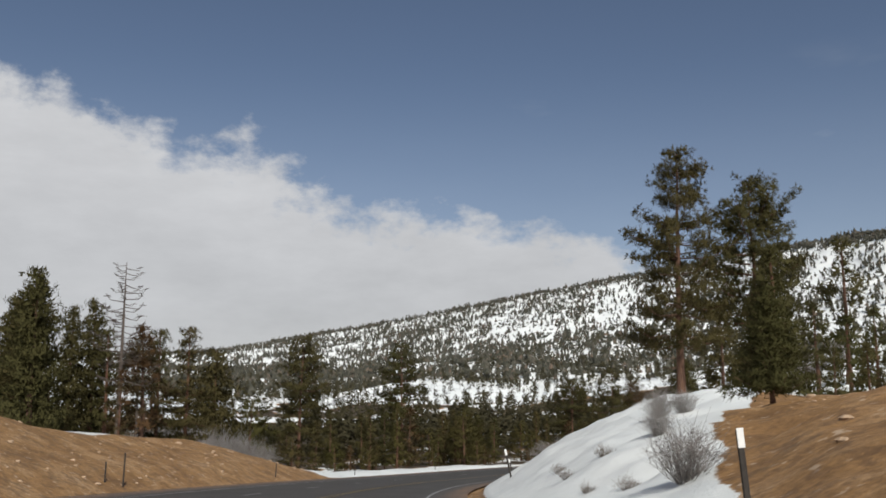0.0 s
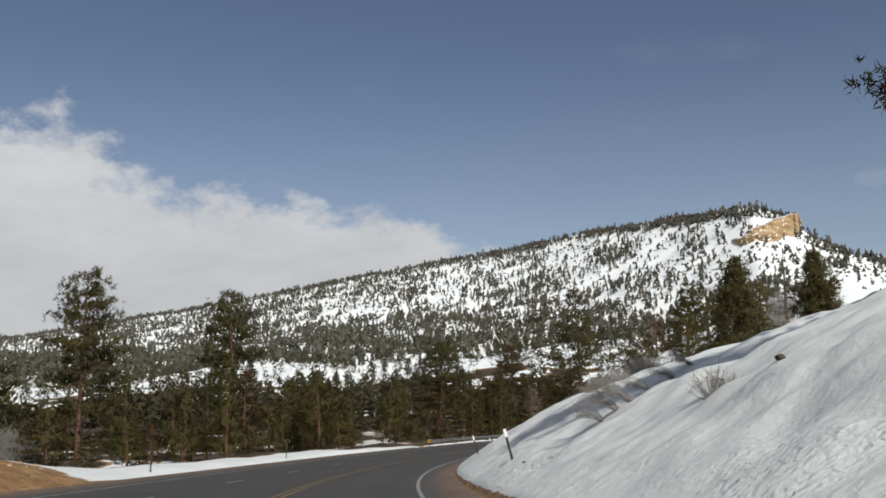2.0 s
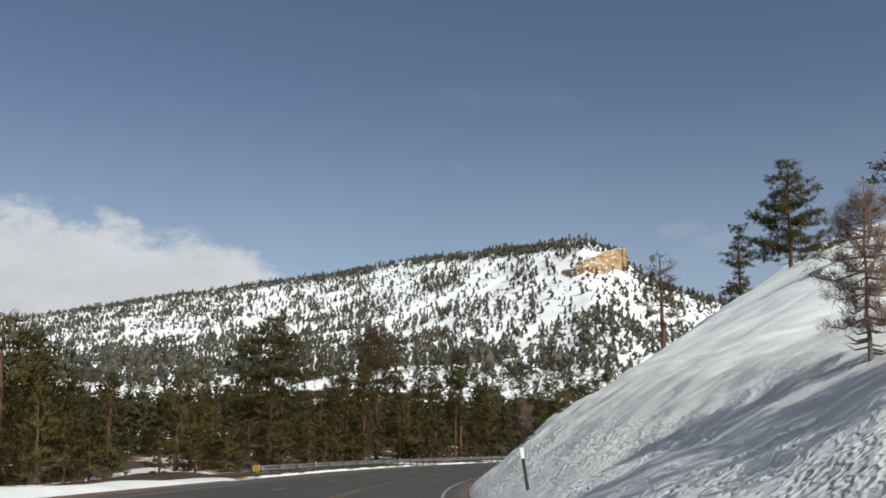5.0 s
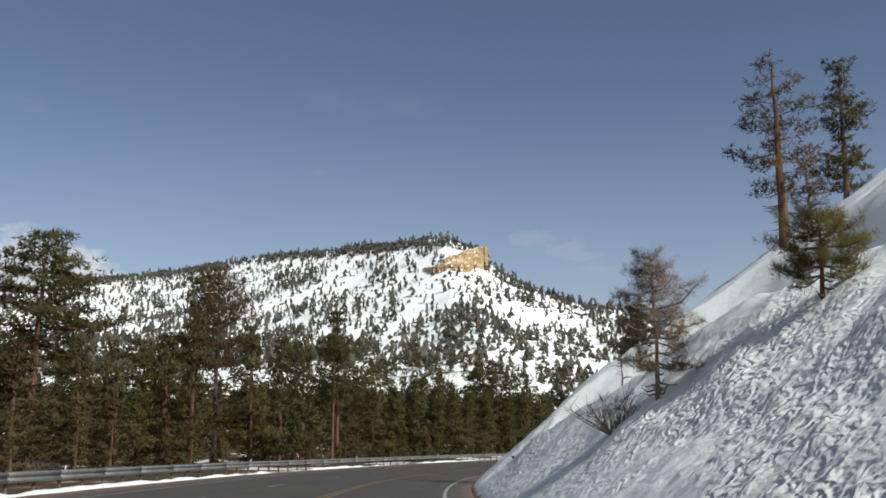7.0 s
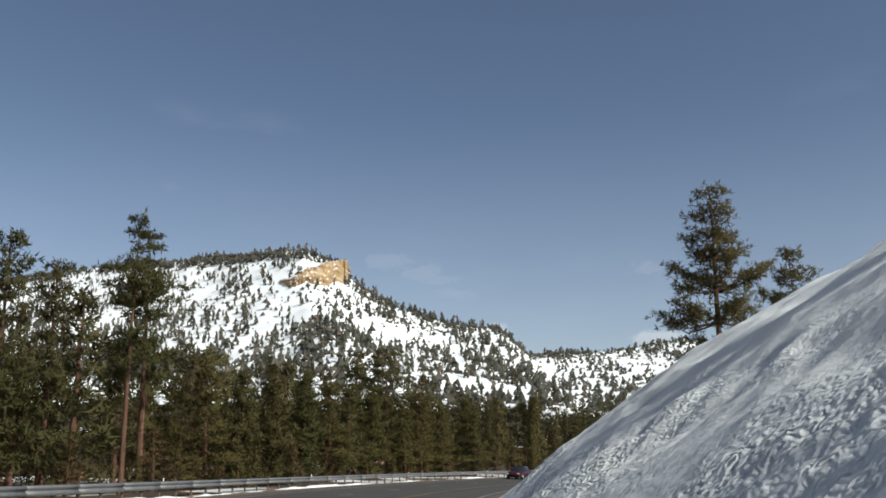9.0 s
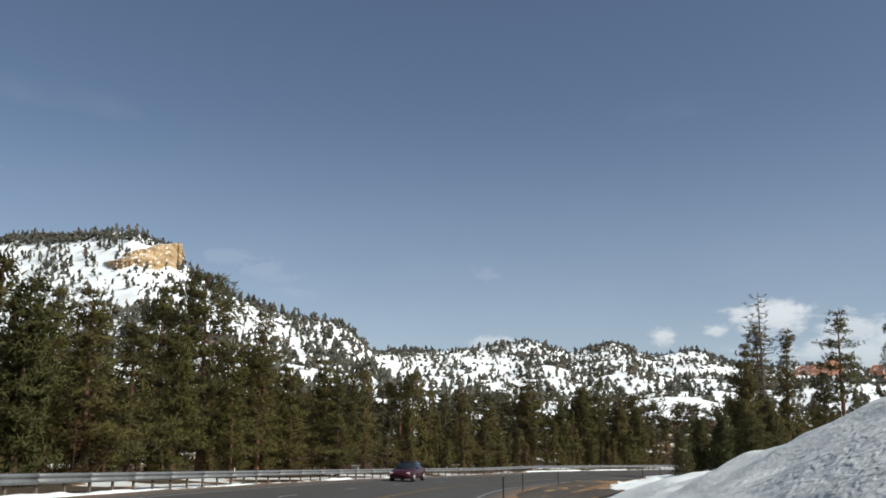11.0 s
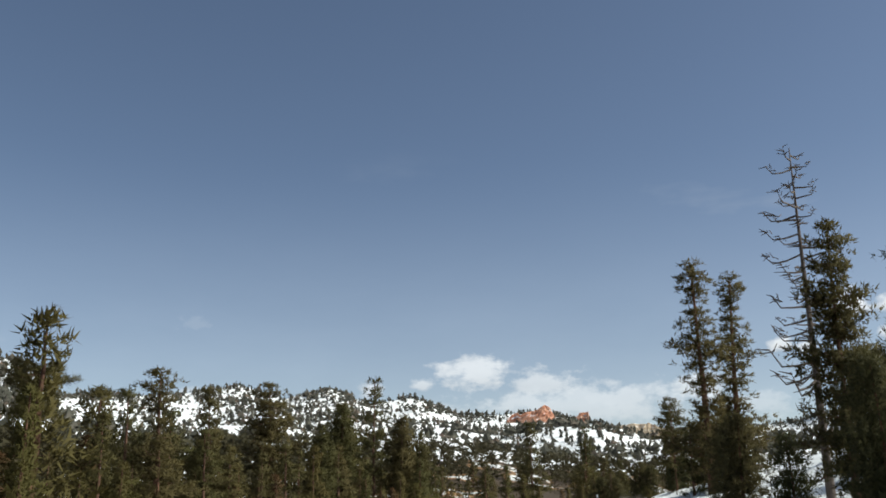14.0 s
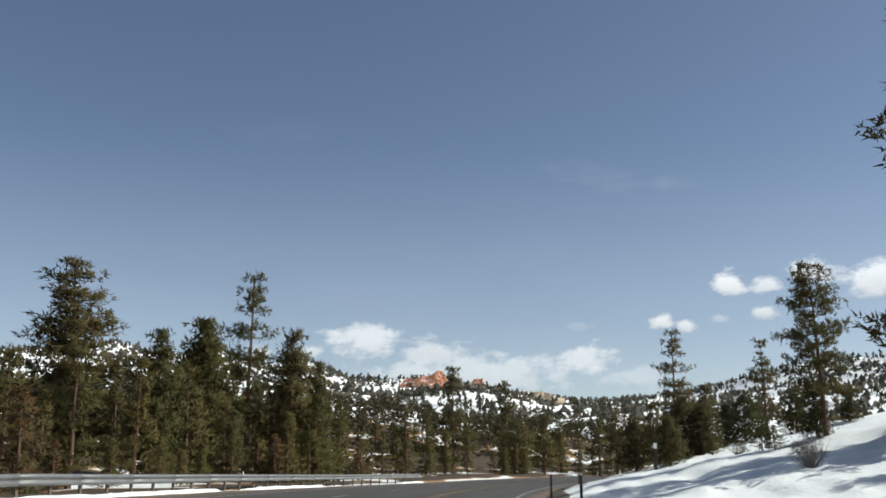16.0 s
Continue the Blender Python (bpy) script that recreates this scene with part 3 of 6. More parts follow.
def strip(name, s_list, d_list, prof, mat, label, bare_fn):
    gs_, gd_ = np.meshgrid(s_list, d_list, indexing="ij")
    p = on_road(gs_, gd_)
    if prof is None:
        z = p[..., 2]
    else:
        z = height(p[..., 0], p[..., 1])[0].reshape(gs_.shape)
        far_edge = np.abs(gd_) >= np.abs(d_list).max() - 0.01
        z = np.where(far_edge, z - 6, z)
    p[..., 2] = z
    me = fast_mesh(name, p.reshape(-1, 3), grid_faces(len(s_list), len(d_list)), mat)
    if gd_[0, 1] > gd_[0, 0]:
        me.flip_normals()
    if bare_fn is not None:
        set_attr(me, "bare", bare_fn(gs_, gd_).ravel())
        # road dirt; on the right, the rise at s 188-215 paints in shade
        soil = np.interp(gs_, [0, 20, 60, 95, 125, 150, 172, 188, 215, 235], [0.15, 0.28, 0.36, 0.42, 0.52, 0.22, 0.25, 0.42, 0.42, 0.1]) * smoothstep(16, 5, np.abs(gd_ - 2)) if gd_.max() > 0 else 0.25 + np.interp(gs_, [140, 170, 330, 360], [0.0, 0.45, 0.45, 0.1]) + 0 * gd_
        set_attr(me, "soil_and_shade", np.ravel(soil))
        chunk = chunky(gs_, gd_) if gd_.max() > 0 else 0.2 + 0 * gd_
        set_attr(me, "chunky", np.ravel(chunk))
    return structure(name, me, label, "ground")


def pullout(s):
    """Width of the gravel beside the road past the end of the bank."""
    return np.interp(s, [225, 240, 300, 320, 340, 380], [0, 5.0, 5.6, 3.0, 1.0, 0.6])


def bare_right(s, d):
    w = d - toe(s)
    b = 0.95 * smoothstep(-1.5, 2.5, 2.75 * d - s - 2.4 + 2.0 * fbm(s / 5, d / 5, 3)) * smoothstep(42, 36, s)
    b = b + 0.75 * smoothstep(0.45, 0.05, w)
    b = b + 0.6 * smoothstep(0.3, 0.75, fbm(s / 13 + 30, d / 13, 4)) * smoothstep(3, 9, w) * smoothstep(225, 250, s)
    b = b + 0.75 * smoothstep(1.0, -0.4, w - pullout(s) + 0.8 * fbm(s / 6, d / 3, 3)) * smoothstep(222, 236, s) * smoothstep(375, 345, s)
    return b


def bare_left(s, d):
    w = -d - 11.6
    b = 1.0 * smoothstep(82, 72, s - 0.4 * w) * smoothstep(10.5, 8.0, w + 2.5 * fbm(s / 8, d / 8, 3))
    b = b + 0.8 * smoothstep(0.25, 0.0, w)
    start = np.interp(s, [60, 130, 150, 400], [4.5, 4.2, 0.15, 0.15]) + 0.7 * fbm(s / 5, d / 5 + 3, 3)
    forest = smoothstep(0, 0.8, w - start) * 2.6 * smoothstep(-0.30, -0.12, fbm(s / 6, d / 6, 4)) * smoothstep(74, 84, s)
    return b + forest


s_fine = np.concatenate([np.arange(-118, -10, 3.0), np.arange(-10, 40, 0.4), np.arange(40, 120, 0.16), np.arange(120, 210, 0.12), np.arange(210, 232, 0.45), np.arange(232, 400, 0.9), np.arange(400, 590, 3.0)])
d_right = np.concatenate([[2.6], np.arange(2.9, 7.6, 0.1), np.arange(7.6, 10, 0.2), np.arange(10, 17, 0.45), np.arange(17, 34, 1.2), np.arange(34, 88, 5.0), [89]])
strip("bank_right", s_fine, d_right, True, M_BANK, "crusted snow bank over a cut slope with bare orange soil", bare_right)
s_left = np.concatenate([np.arange(-118, 10, 3.0), np.arange(10, 400, 0.8), np.arange(400, 590, 3.0)])
d_left = -np.concatenate([[11.4], np.arange(11.6, 24, 0.4), np.arange(24, 50, 1.6), np.arange(50, 98, 4.0), [99]])
strip("verge_left", s_left, d_left, True, M_BANK, "roadside verge of snow berm, soil and forest floor", bare_left)

# the road itself
s_road = np.arange(-118, 592, 1.0)
d_road = np.array([-11.9, -11.4, -9.6, -9.1, -8.2, -7.2, -6.3, -5.4, -4.5, -3.6, -2.7, -1.8, -1.0, 0.0, 0.9, 1.78, 2.2, 2.7, 3.25])
gs_, gd_ = np.meshgrid(s_road, d_road, indexing="ij")
rp = on_road(gs_, gd_)
rp[..., 2] += -0.012 * np.abs(gd_ + 1.8) * 0.3
road_me = fast_mesh("road", rp.reshape(-1, 3), grid_faces(len(s_road), len(d_road))[:, ::-1], M_ROAD)
worn = np.interp(gd_, [-11.9, -9.6, -8.2, -7.2, -6.3, -4.5, -3.6, -2.7, -1.0, 0.0, 0.9, 1.8, 3.2], [0.8, 0.5, 0.1, 0.3, 0.1, 0.1, 0.3, 0.1, 0.1, 0.35, 0.1, 0.5, 0.9])
set_attr(road_me, "worn", worn.ravel())
set_attr(road_me, "grit", np.clip(smoothstep(2.0, 3.0, gd_) + smoothstep(-9.8, -11.6, gd_), 0, 1).ravel())
structure("road", road_me, "three-lane grey asphalt mountain road with gritty edges", "road")


# gravel pull-out where the bank ends
s_g, f_g = np.arange(226, 380.1, 2.0), np.linspace(0, 1, 8)
gs_, gf_ = np.meshgrid(s_g, f_g, indexing="ij")
gd_ = 3.1 + gf_ * (pullout(gs_) + toe(gs_) - 3.1 + 0.5 * fbm(gs_ / 7, gf_ * 0 + 2.0, 3))
gp = on_road(gs_, gd_)
gp[..., 2] = height(gp[..., 0], gp[..., 1])[0].reshape(gs_.shape) + 0.05 - 0.12 * smoothstep(0.8, 1.0, gf_) - 0.03 * smoothstep(0.15, 0.0, gf_)
structure("gravel_shoulder", fast_mesh("gravel_shoulder", gp.reshape(-1, 3), grid_faces(len(s_g), len(f_g))[:, ::-1], M_GRAVEL), "grey-brown gravel pull-out beside the asphalt", "ground")


def line_mesh(name, s0, s1, d, width, mat, step=1.5):
    s = np.arange(s0, s1 + 0.01, step)
    a = on_road(s, d - width / 2, 0.012 - 0.0036 * abs(d + 1.8))
    b = on_road(s, d + width / 2, 0.012 - 0.0036 * abs(d + 1.8))
    v = np.stack([a, b], 1).reshape(-1, 3)
    me = fast_mesh(name, v, grid_faces(len(s), 2)[:, ::-1], mat)
    return me


def road_line(name, me, label):
    return structure(name, me, label, "road marking")


road_line("edge_line", line_mesh("edge_line", -60, 560, 1.78, 0.11, M_WHITE), "white painted edge line along the right shoulder")
road_line("edge_line", line_mesh("edge_line", -60, 560, -9.1, 0.11, M_WHITE), "white painted edge line along the far shoulder")
road_line("centre_line", line_mesh("centre_line", -60, 560, -1.72, 0.09, M_YELLOW), "solid yellow centre line, one of a pair")
road_line("centre_line", line_mesh("centre_line", -60, 560, -1.96, 0.09, M_YELLOW), "solid yellow centre line, one of a pair")
for k in range(46):
    s0 = -12 + 12.2 * k
    tagged(road_line("lane_dash", line_mesh("lane_dash", s0, s0 + 3.0, -5.45, 0.12, M_WHITE), "worn white dash between two lanes"), group="lane dashes")


# ---- trees
def tube(verts, faces, pts, radii, sides=5):
    """Adds a tapered tube along pts to the lists."""
    base = len(verts)
    n = len(pts)
    for k in range(n):
        p = Vector(pts[k])
        d = (Vector(pts[min(k + 1, n - 1)]) - Vector(pts[max(k - 1, 0)])).normalized()
        u = d.orthogonal().normalized()
        w = d.cross(u)
        for j in range(sides):
            a = 2 * math.pi * j / sides
            verts.append(tuple(p + (u * math.cos(a) + w * math.sin(a)) * radii[k]))
    for k in range(n - 1):
        for j in range(sides):
            j2 = (j + 1) % sides
            faces.append((base + k * sides + j, base + k * sides + j2, base + (k + 1) * sides + j2, base + (k + 1) * sides + j))


def tufts(rng, centres, axes, count, length, width, spread=1.0):
    """Needle bundles: thin blades that fan out of each centre round its axis."""
    m = len(centres)
    c = np.repeat(np.asarray(centres, float), count, 0)
    ax = np.repeat(np.asarray(axes, float), count, 0)
    dirs = rng.normal(size=(m * count, 3)) * spread + ax * 0.9
    dirs /= np.linalg.norm(dirs, axis=1)[:, None]
    side = np.cross(dirs, rng.normal(size=dirs.shape))
    side /= np.linalg.norm(side, axis=1)[:, None]
    ln = length * rng.uniform(0.75, 1.35, (m * count, 1))
    wd = width * rng.uniform(0.55, 1.05, (m * count, 1))
    off = rng.normal(size=dirs.shape) * length * 0.22
    a = c + off + dirs * ln * 0.12
    v = np.stack([a - side * wd * 0.5, a + side * wd * 0.5, a + dirs * ln], 1).reshape(-1, 3)
    return v, np.arange(len(v)).reshape(-1, 3)


def soft_needles(verts, outward, soft):
    """Turns each blade to face outward and gives it a normal blended with the crown's outward direction."""
    tri = verts.reshape(-1, 3, 3)
    geo = np.cross(tri[:, 1] - tri[:, 0], tri[:, 2] - tri[:, 0])
    geo /= np.linalg.norm(geo, axis=1)[:, None] + 1e-9
    out = outward / (np.linalg.norm(outward, axis=1)[:, None] + 1e-9)
    back = (geo * out).sum(1) < 0
    tri[back] = tri[back][:, [1, 0, 2]]
    geo[back] *= -1
    nrm = geo * (1 - soft) + out * soft
    nrm /= np.linalg.norm(nrm, axis=1)[:, None] + 1e-9
    return tri.reshape(-1, 3), np.arange(len(tri) * 3).reshape(-1, 3), [tuple(n) for n in np.repeat(nrm, 3, 0)]


SHAPES = {}


def conifer(seed, tall, start, radius, whorls, per, shape, tuft_n, tuft_len, tuft_w, trunk_r, needle_mat, bark_mat, dead_low=0, lean=0.02, twig=2, lift=0.0, inner=0.72, needle_soft=0.88, fan=0.0, limbs=True, pad=0.0):
    """One pine: an Empty with a trunk (limbs in its mesh) and a crown of needle bundles. shape: crown radius by height, 0 foot to 1 top; pad: size of the flat clumps that the bundles gather in, 0 for none."""
    rng = np.random.RandomState(seed)
    tv, tf, centres, axes, hearts = [], [], [], [], []
    bend = rng.normal(size=2) * lean * tall
    zs = np.linspace(-0.3, tall * 0.985, 9)
    spine = [(bend[0] * (z / tall) ** 2 + rng.normal() * 0.02, bend[1] * (z / tall) ** 2 + rng.normal() * 0.02, z) for z in zs]
    tube(tv, tf, spine, [trunk_r * (1.25 if z < 0 else 1) * (1 - 0.93 * max(z, 0) / tall) + 0.015 for z in zs], 8)

    def at_trunk(z):
        return np.array([bend[0] * (z / tall) ** 2, bend[1] * (z / tall) ** 2, z])

    for i in range(whorls):
        u = (i + rng.uniform(0.1, 0.9)) / whorls
        z = tall * (start + (1 - start) * u ** 0.92)
        rad = radius * shape(u) * (rng.uniform(0.62, 1.22) if u < 0.75 else rng.uniform(0.85, 1.1))
        a0 = rng.uniform(0, 6.28)
        n = max(2, int(round(per * rng.uniform(0.7, 1.2))))
        for j in range(n):
            if rng.rand() < 0.10:
                continue
            a = a0 + 6.283 * j / n + rng.normal() * 0.3
            ln = rad * rng.uniform(0.55, 1.2)
            if ln < 0.12:
                continue
            rise = (0.02 + lift + 0.32 * u + rng.normal() * 0.12) * ln
            o = at_trunk(z)
            d = np.array([math.cos(a), math.sin(a), 0])
            sag = -0.16 * ln * (1 - u)
            mid = o + d * ln * 0.55 + np.array([0, 0, rise * 0.35 + sag])
            tip = o + d * ln + np.array([0, 0, rise + sag * 0.4])
            r0 = 0.010 + 0.012 * ln
            if limbs:
                tube(tv, tf, [o, mid, tip], [r0, r0 * 0.7, r0 * 0.25], 3)
            if pad:
                n_pads = max(2, int(ln / pad * 1.4))
                for k in range(n_pads):
                    f = 1 - (k + rng.uniform(0, 0.7)) / n_pads * inner
                    p = o * (1 - f) ** 2 + 2 * mid * f * (1 - f) + tip * f * f
                    p = p + np.array([-d[1], d[0], 0.12]) * rng.normal() * pad * 0.55
                    size = pad * rng.uniform(0.6, 1.2) * min(1.0, 0.35 + 0.45 * ln)
                    for q in range(max(2, int(twig * min(1.0, 0.25 + 0.55 * ln)))):
                        offs = rng.normal(size=3) * np.array([1.0, 1.0, 0.5]) * size * 0.5
                        centres.append(p + offs)
                        axes.append(offs / size + d * 0.25 + np.array([0, 0, 0.5]))
                        hearts.append(p - np.array([0, 0, 0.4 * size]))
                continue
            for k in range(max(2, int(ln / tuft_len * 1.5))):
                f = 1 - (k + rng.uniform(0, 0.6)) / max(2, ln / tuft_len * 1.5) * inner
                p = (o * (1 - f) ** 2 + 2 * mid * f * (1 - f) + tip * f * f) if f < 1 else tip
                for q in range(twig):
                    offs = rng.normal(size=3) * np.array([1.0, 1.0, 0.5]) * (fan or 0.38 * tuft_len) * (1.0 if q else 0.4)
                    centres.append(p + offs)
                    axes.append(d * 0.55 + np.array([0, 0, 0.75]) + rng.normal(size=3) * 0.25)
    for k in range(4):
        centres.append(at_trunk(tall * (0.91 + 0.025 * k)))
        axes.append([0, 0, 1])
    for k in range(dead_low):
        z = tall * start * rng.uniform(0.35, 1.0)
        a = rng.uniform(0, 6.28)
        ln = radius * rng.uniform(0.25, 0.6)
        o = at_trunk(z)
        tube(tv, tf, [o, o + np.array([math.cos(a) * ln * 0.6, math.sin(a) * ln * 0.6, -0.05]), o + np.array([math.cos(a) * ln, math.sin(a) * ln, 0.08 - 0.15 * rng.rand()])], [0.03, 0.02, 0.006], 4)
    cv, cf = tufts(rng, centres, axes, tuft_n, tuft_len, tuft_w)
    # needles shade as the soft clumps that they form
    own = np.repeat(np.asarray(centres, float), tuft_n, 0)
    axis = np.stack([bend[0] * (own[:, 2] / tall) ** 2, bend[1] * (own[:, 2] / tall) ** 2, own[:, 2] - 0.25 * radius], 1)
    outward = own - axis
    if pad:
        hearts += [at_trunk(tall * 0.9)] * 4
        clump = own - np.repeat(np.asarray(hearts, float), tuft_n, 0)
        outward = 0.7 * clump / (np.linalg.norm(clump, axis=1)[:, None] + 1e-6) + 0.5 * outward / (np.linalg.norm(outward, axis=1)[:, None] + 1e-6)
    cv, cf, nv = soft_needles(cv, outward, needle_soft)
    root = new("pine_tree")
    part_mesh("trunk", mesh_of("trunk", tv, tf, bark_mat, True), root)
    crown = fast_mesh("crown", cv, cf, needle_mat, True)
    crown.normals_split_custom_set_from_vertices(nv)
    part_mesh("crown", crown, root)
    root["tall"] = tall
    SHAPES[root.name] = (np.asarray(tv, np.float32), tf, cv, cf, np.array(nv))
    return root


def snag(seed, tall, radius, limbs, bark_mat, trunk_r, twigs=5):
    """A standing dead tree: bare trunk, drooping broken limbs and twigs."""
    rng = np.random.RandomState(seed)
    tv, tf, limbs_made = [], [], []
    zs = np.linspace(-0.3, tall, 10)
    w = rng.normal(size=2) * 0.02 * tall
    spine = [(w[0] * (z / tall) ** 2 + rng.normal() * 0.03, w[1] * (z / tall) ** 2 + rng.normal() * 0.03, z) for z in zs]
    tube(tv, tf, spine, [trunk_r * (1 - 0.95 * max(z, 0) / tall) + 0.012 for z in zs], 8)
    for i in range(limbs):
        u = rng.uniform(0.22, 0.98)
        z = tall * u
        a = rng.uniform(0, 6.28)
        ln = radius * (1.08 - u) ** 0.6 * rng.uniform(0.5, 1.15)
        o = Vector((w[0] * u * u, w[1] * u * u, z))
        d = Vector((math.cos(a), math.sin(a), 0))
        p1 = o + d * ln * 0.4 + Vector((0, 0, ln * rng.uniform(-0.05, 0.22)))
        p2 = o + d * ln * 0.75 + Vector((0, 0, ln * rng.uniform(-0.1, 0.25)))
        p3 = p2 + d * ln * 0.3 + Vector((0, 0, ln * rng.uniform(-0.05, 0.3)))
        r0 = 0.028 + 0.020 * ln
        bv, bf = [], []
        limbs_made.append((bv, bf))
        tube(bv, bf, [o, p1, p2, p3], [r0, r0 * 0.7, r0 * 0.45, r0 * 0.15], 4)
        for k in range(twigs):
            f = rng.uniform(0.35, 1.0)
            q = p1.lerp(p3, f)
            e = Vector(rng.normal(size=3)).normalized() * ln * 0.28 + d * ln * 0.12 + Vector((0, 0, 0.06 * ln))
            tube(bv, bf, [q, q + e * 0.6, q + e], [r0 * 0.4, r0 * 0.25, r0 * 0.08], 3)
    root = new("dead_tree")
    part_mesh("trunk", mesh_of("trunk", tv, tf, bark_mat, True), root)
    for bv, bf in limbs_made:
        part_mesh("limb", mesh_of("limb", bv, bf, bark_mat, True), root)
    root["tall"] = tall
    return root


def dead_pine(seed, tall, radius, limbs, bark_mat, trunk_r):
    """A standing dead pine: straight trunk and many thin, nearly level limbs with upturned tips."""
    rng = np.random.RandomState(seed)
    tv, tf = [], []
    zs = np.linspace(-0.3, tall, 8)
    tube(tv, tf, [(0, 0, z) for z in zs], [trunk_r * (1 - 0.95 * max(z, 0) / tall) + 0.012 for z in zs], 8)
    root = new("dead_tree")
    part_mesh("trunk", mesh_of("trunk", tv, tf, bark_mat, True), root)
    for i in range(limbs):
        u = 0.3 + 0.68 * (i + rng.rand()) / limbs
        a = i * 2.4 + rng.normal() * 0.4
        ln = radius * (1.10 - u) ** 0.45 * rng.uniform(0.45, 1.1)
        o, d = Vector((0, 0, tall * u)), Vector((math.cos(a), math.sin(a), 0))
        droop = rng.uniform(-0.22, 0.05)
        pts = [o, o + d * ln * 0.4 + Vector((0, 0, droop * ln * 0.6)), o + d * ln * 0.75 + Vector((0, 0, droop * ln * 0.8)), o + d * ln + Vector((0, 0, (droop + 0.24) * ln))]
        r0 = 0.026 + 0.015 * ln
        bv, bf = [], []
        tube(bv, bf, pts, [r0, r0 * 0.8, r0 * 0.6, r0 * 0.35], 4)
        for k in range(7):
            f = rng.uniform(0.3, 1.0)
            q = pts[1].lerp(pts[3], f)
            e = Vector((-d.y, d.x, 0)) * rng.choice((-1, 1)) * ln * rng.uniform(0.1, 0.3) + d * ln * 0.12 + Vector((0, 0, rng.uniform(-0.04, 0.10) * ln))
            tube(bv, bf, [q, q + e], [r0 * 0.55, r0 * 0.25], 3)
        part_mesh("limb", mesh_of("limb", bv, bf, bark_mat, True), root)
    root["tall"] = tall
    return root


def shrub(seed, tall, spread, stems, mat, leaf=None, thick=1.0):
    """A leafless desert shrub: a fan of branching grey twigs."""
    rng = np.random.RandomState(seed)
    tips = []
    clumps = [([], []) for _ in range(6)]
    for i in range(stems):
        tv, tf = clumps[i % 6]
        a, t = rng.uniform(0, 6.28), rng.uniform(0.1, 1.0)
        d = Vector((math.cos(a) * t * spread, math.sin(a) * t * spread, tall * rng.uniform(0.55, 1.0) * (1.12 - 0.45 * t)))
        o = Vector((math.cos(a) * 0.08, math.sin(a) * 0.08, -0.1))
        m1 = o + d * 0.45 + Vector(rng.normal(size=3)) * 0.05 * tall
        e1 = o + d
        tube(tv, tf, [o, m1, e1], [0.016 * thick, 0.010 * thick, 0.003 * thick], 3)
        for k in range(4):
            f = rng.uniform(0.3, 0.95)
            q = m1.lerp(e1, f) if f > 0.4 else o.lerp(m1, 0.5 + f)
            e = q + Vector(rng.normal(size=3)) * 0.16 * tall + Vector((0, 0, 0.14 * tall))
            tube(tv, tf, [q, e], [0.007 * thick, 0.002 * thick], 3)
            tips.append(e)
    root = new("shrub")
    for tv, tf in clumps:
        part_mesh("branch", mesh_of("branch", tv, tf, mat, True), root)
    if leaf:
        cv, cf = tufts(rng, np.array(tips), np.tile([0, 0, 1.0], (len(tips), 1)), 6, 0.13, 0.05)
        part_mesh("foliage", fast_mesh("foliage", cv, cf, leaf, False), root)
    root["tall"] = tall
    return root


def spray(seed, reach, stems, mat):
    """A leafless shrub whose stems all arch over to one side, local +x."""
    rng = np.random.RandomState(seed)
    clumps = [([], []) for _ in range(4)]
    for i in range(stems):
        tv, tf = clumps[i % 4]
        a, rise = rng.normal() * 0.45, rng.uniform(0.25, 0.95)
        ln = reach * rng.uniform(0.55, 1.1)
        d = Vector((math.cos(a), math.sin(a), 0))
        o = Vector(rng.normal(size=3)) * 0.04 - Vector((0, 0, 0.05))
        pts = [o, o + d * ln * 0.4 + Vector((0, 0, rise * ln * 0.5)), o + d * ln * 0.75 + Vector((0, 0, rise * ln * 0.68)), o + d * ln + Vector((0, 0, rise * ln * 0.62))]
        tube(tv, tf, pts, [0.011, 0.008, 0.005, 0.002], 3)
        for k in range(4):
            q = pts[1].lerp(pts[3], rng.uniform(0.1, 0.95))
            e = q + d * ln * 0.16 + Vector(rng.normal(size=3)) * 0.09 * ln
            tube(tv, tf, [q, e], [0.005, 0.0015], 3)
    root = new("shrub")
    for tv, tf in clumps:
        part_mesh("branch", mesh_of("branch", tv, tf, mat, True), root)
    root["tall"] = reach
    return root


def round_top(u):
    return (0.45 + 0.75 * math.sin(math.pi * min(1, 0.18 + 0.62 * u))) * (1 - 0.72 * u ** 3)


def spire(u):
    return (1 - u) ** 0.75 * (0.75 + 0.35 * math.sin(9 * u)) + 0.10


def cone(u):
    return (1 - u) ** 0.85 + 0.06


def open_cone(u):
    return (1 - u) ** 0.65 * (0.85 + 0.18 * math.sin(21 * u)) + 0.10


def tiered(u):
    return (0.62 + 0.5 * math.sin(math.pi * min(1, 0.3 + 0.6 * u))) * (1 - 0.78 * u ** 2.2) * (0.86 + 0.2 * math.sin(17 * u))


def flat_top(u):
    return 0.55 + 0.45 * u if u < 0.85 else 0.8


def plume(u):
    return (0.6 + 0.4 * math.sin(14 * u)) * (1 - u) ** 0.45 + 0.08


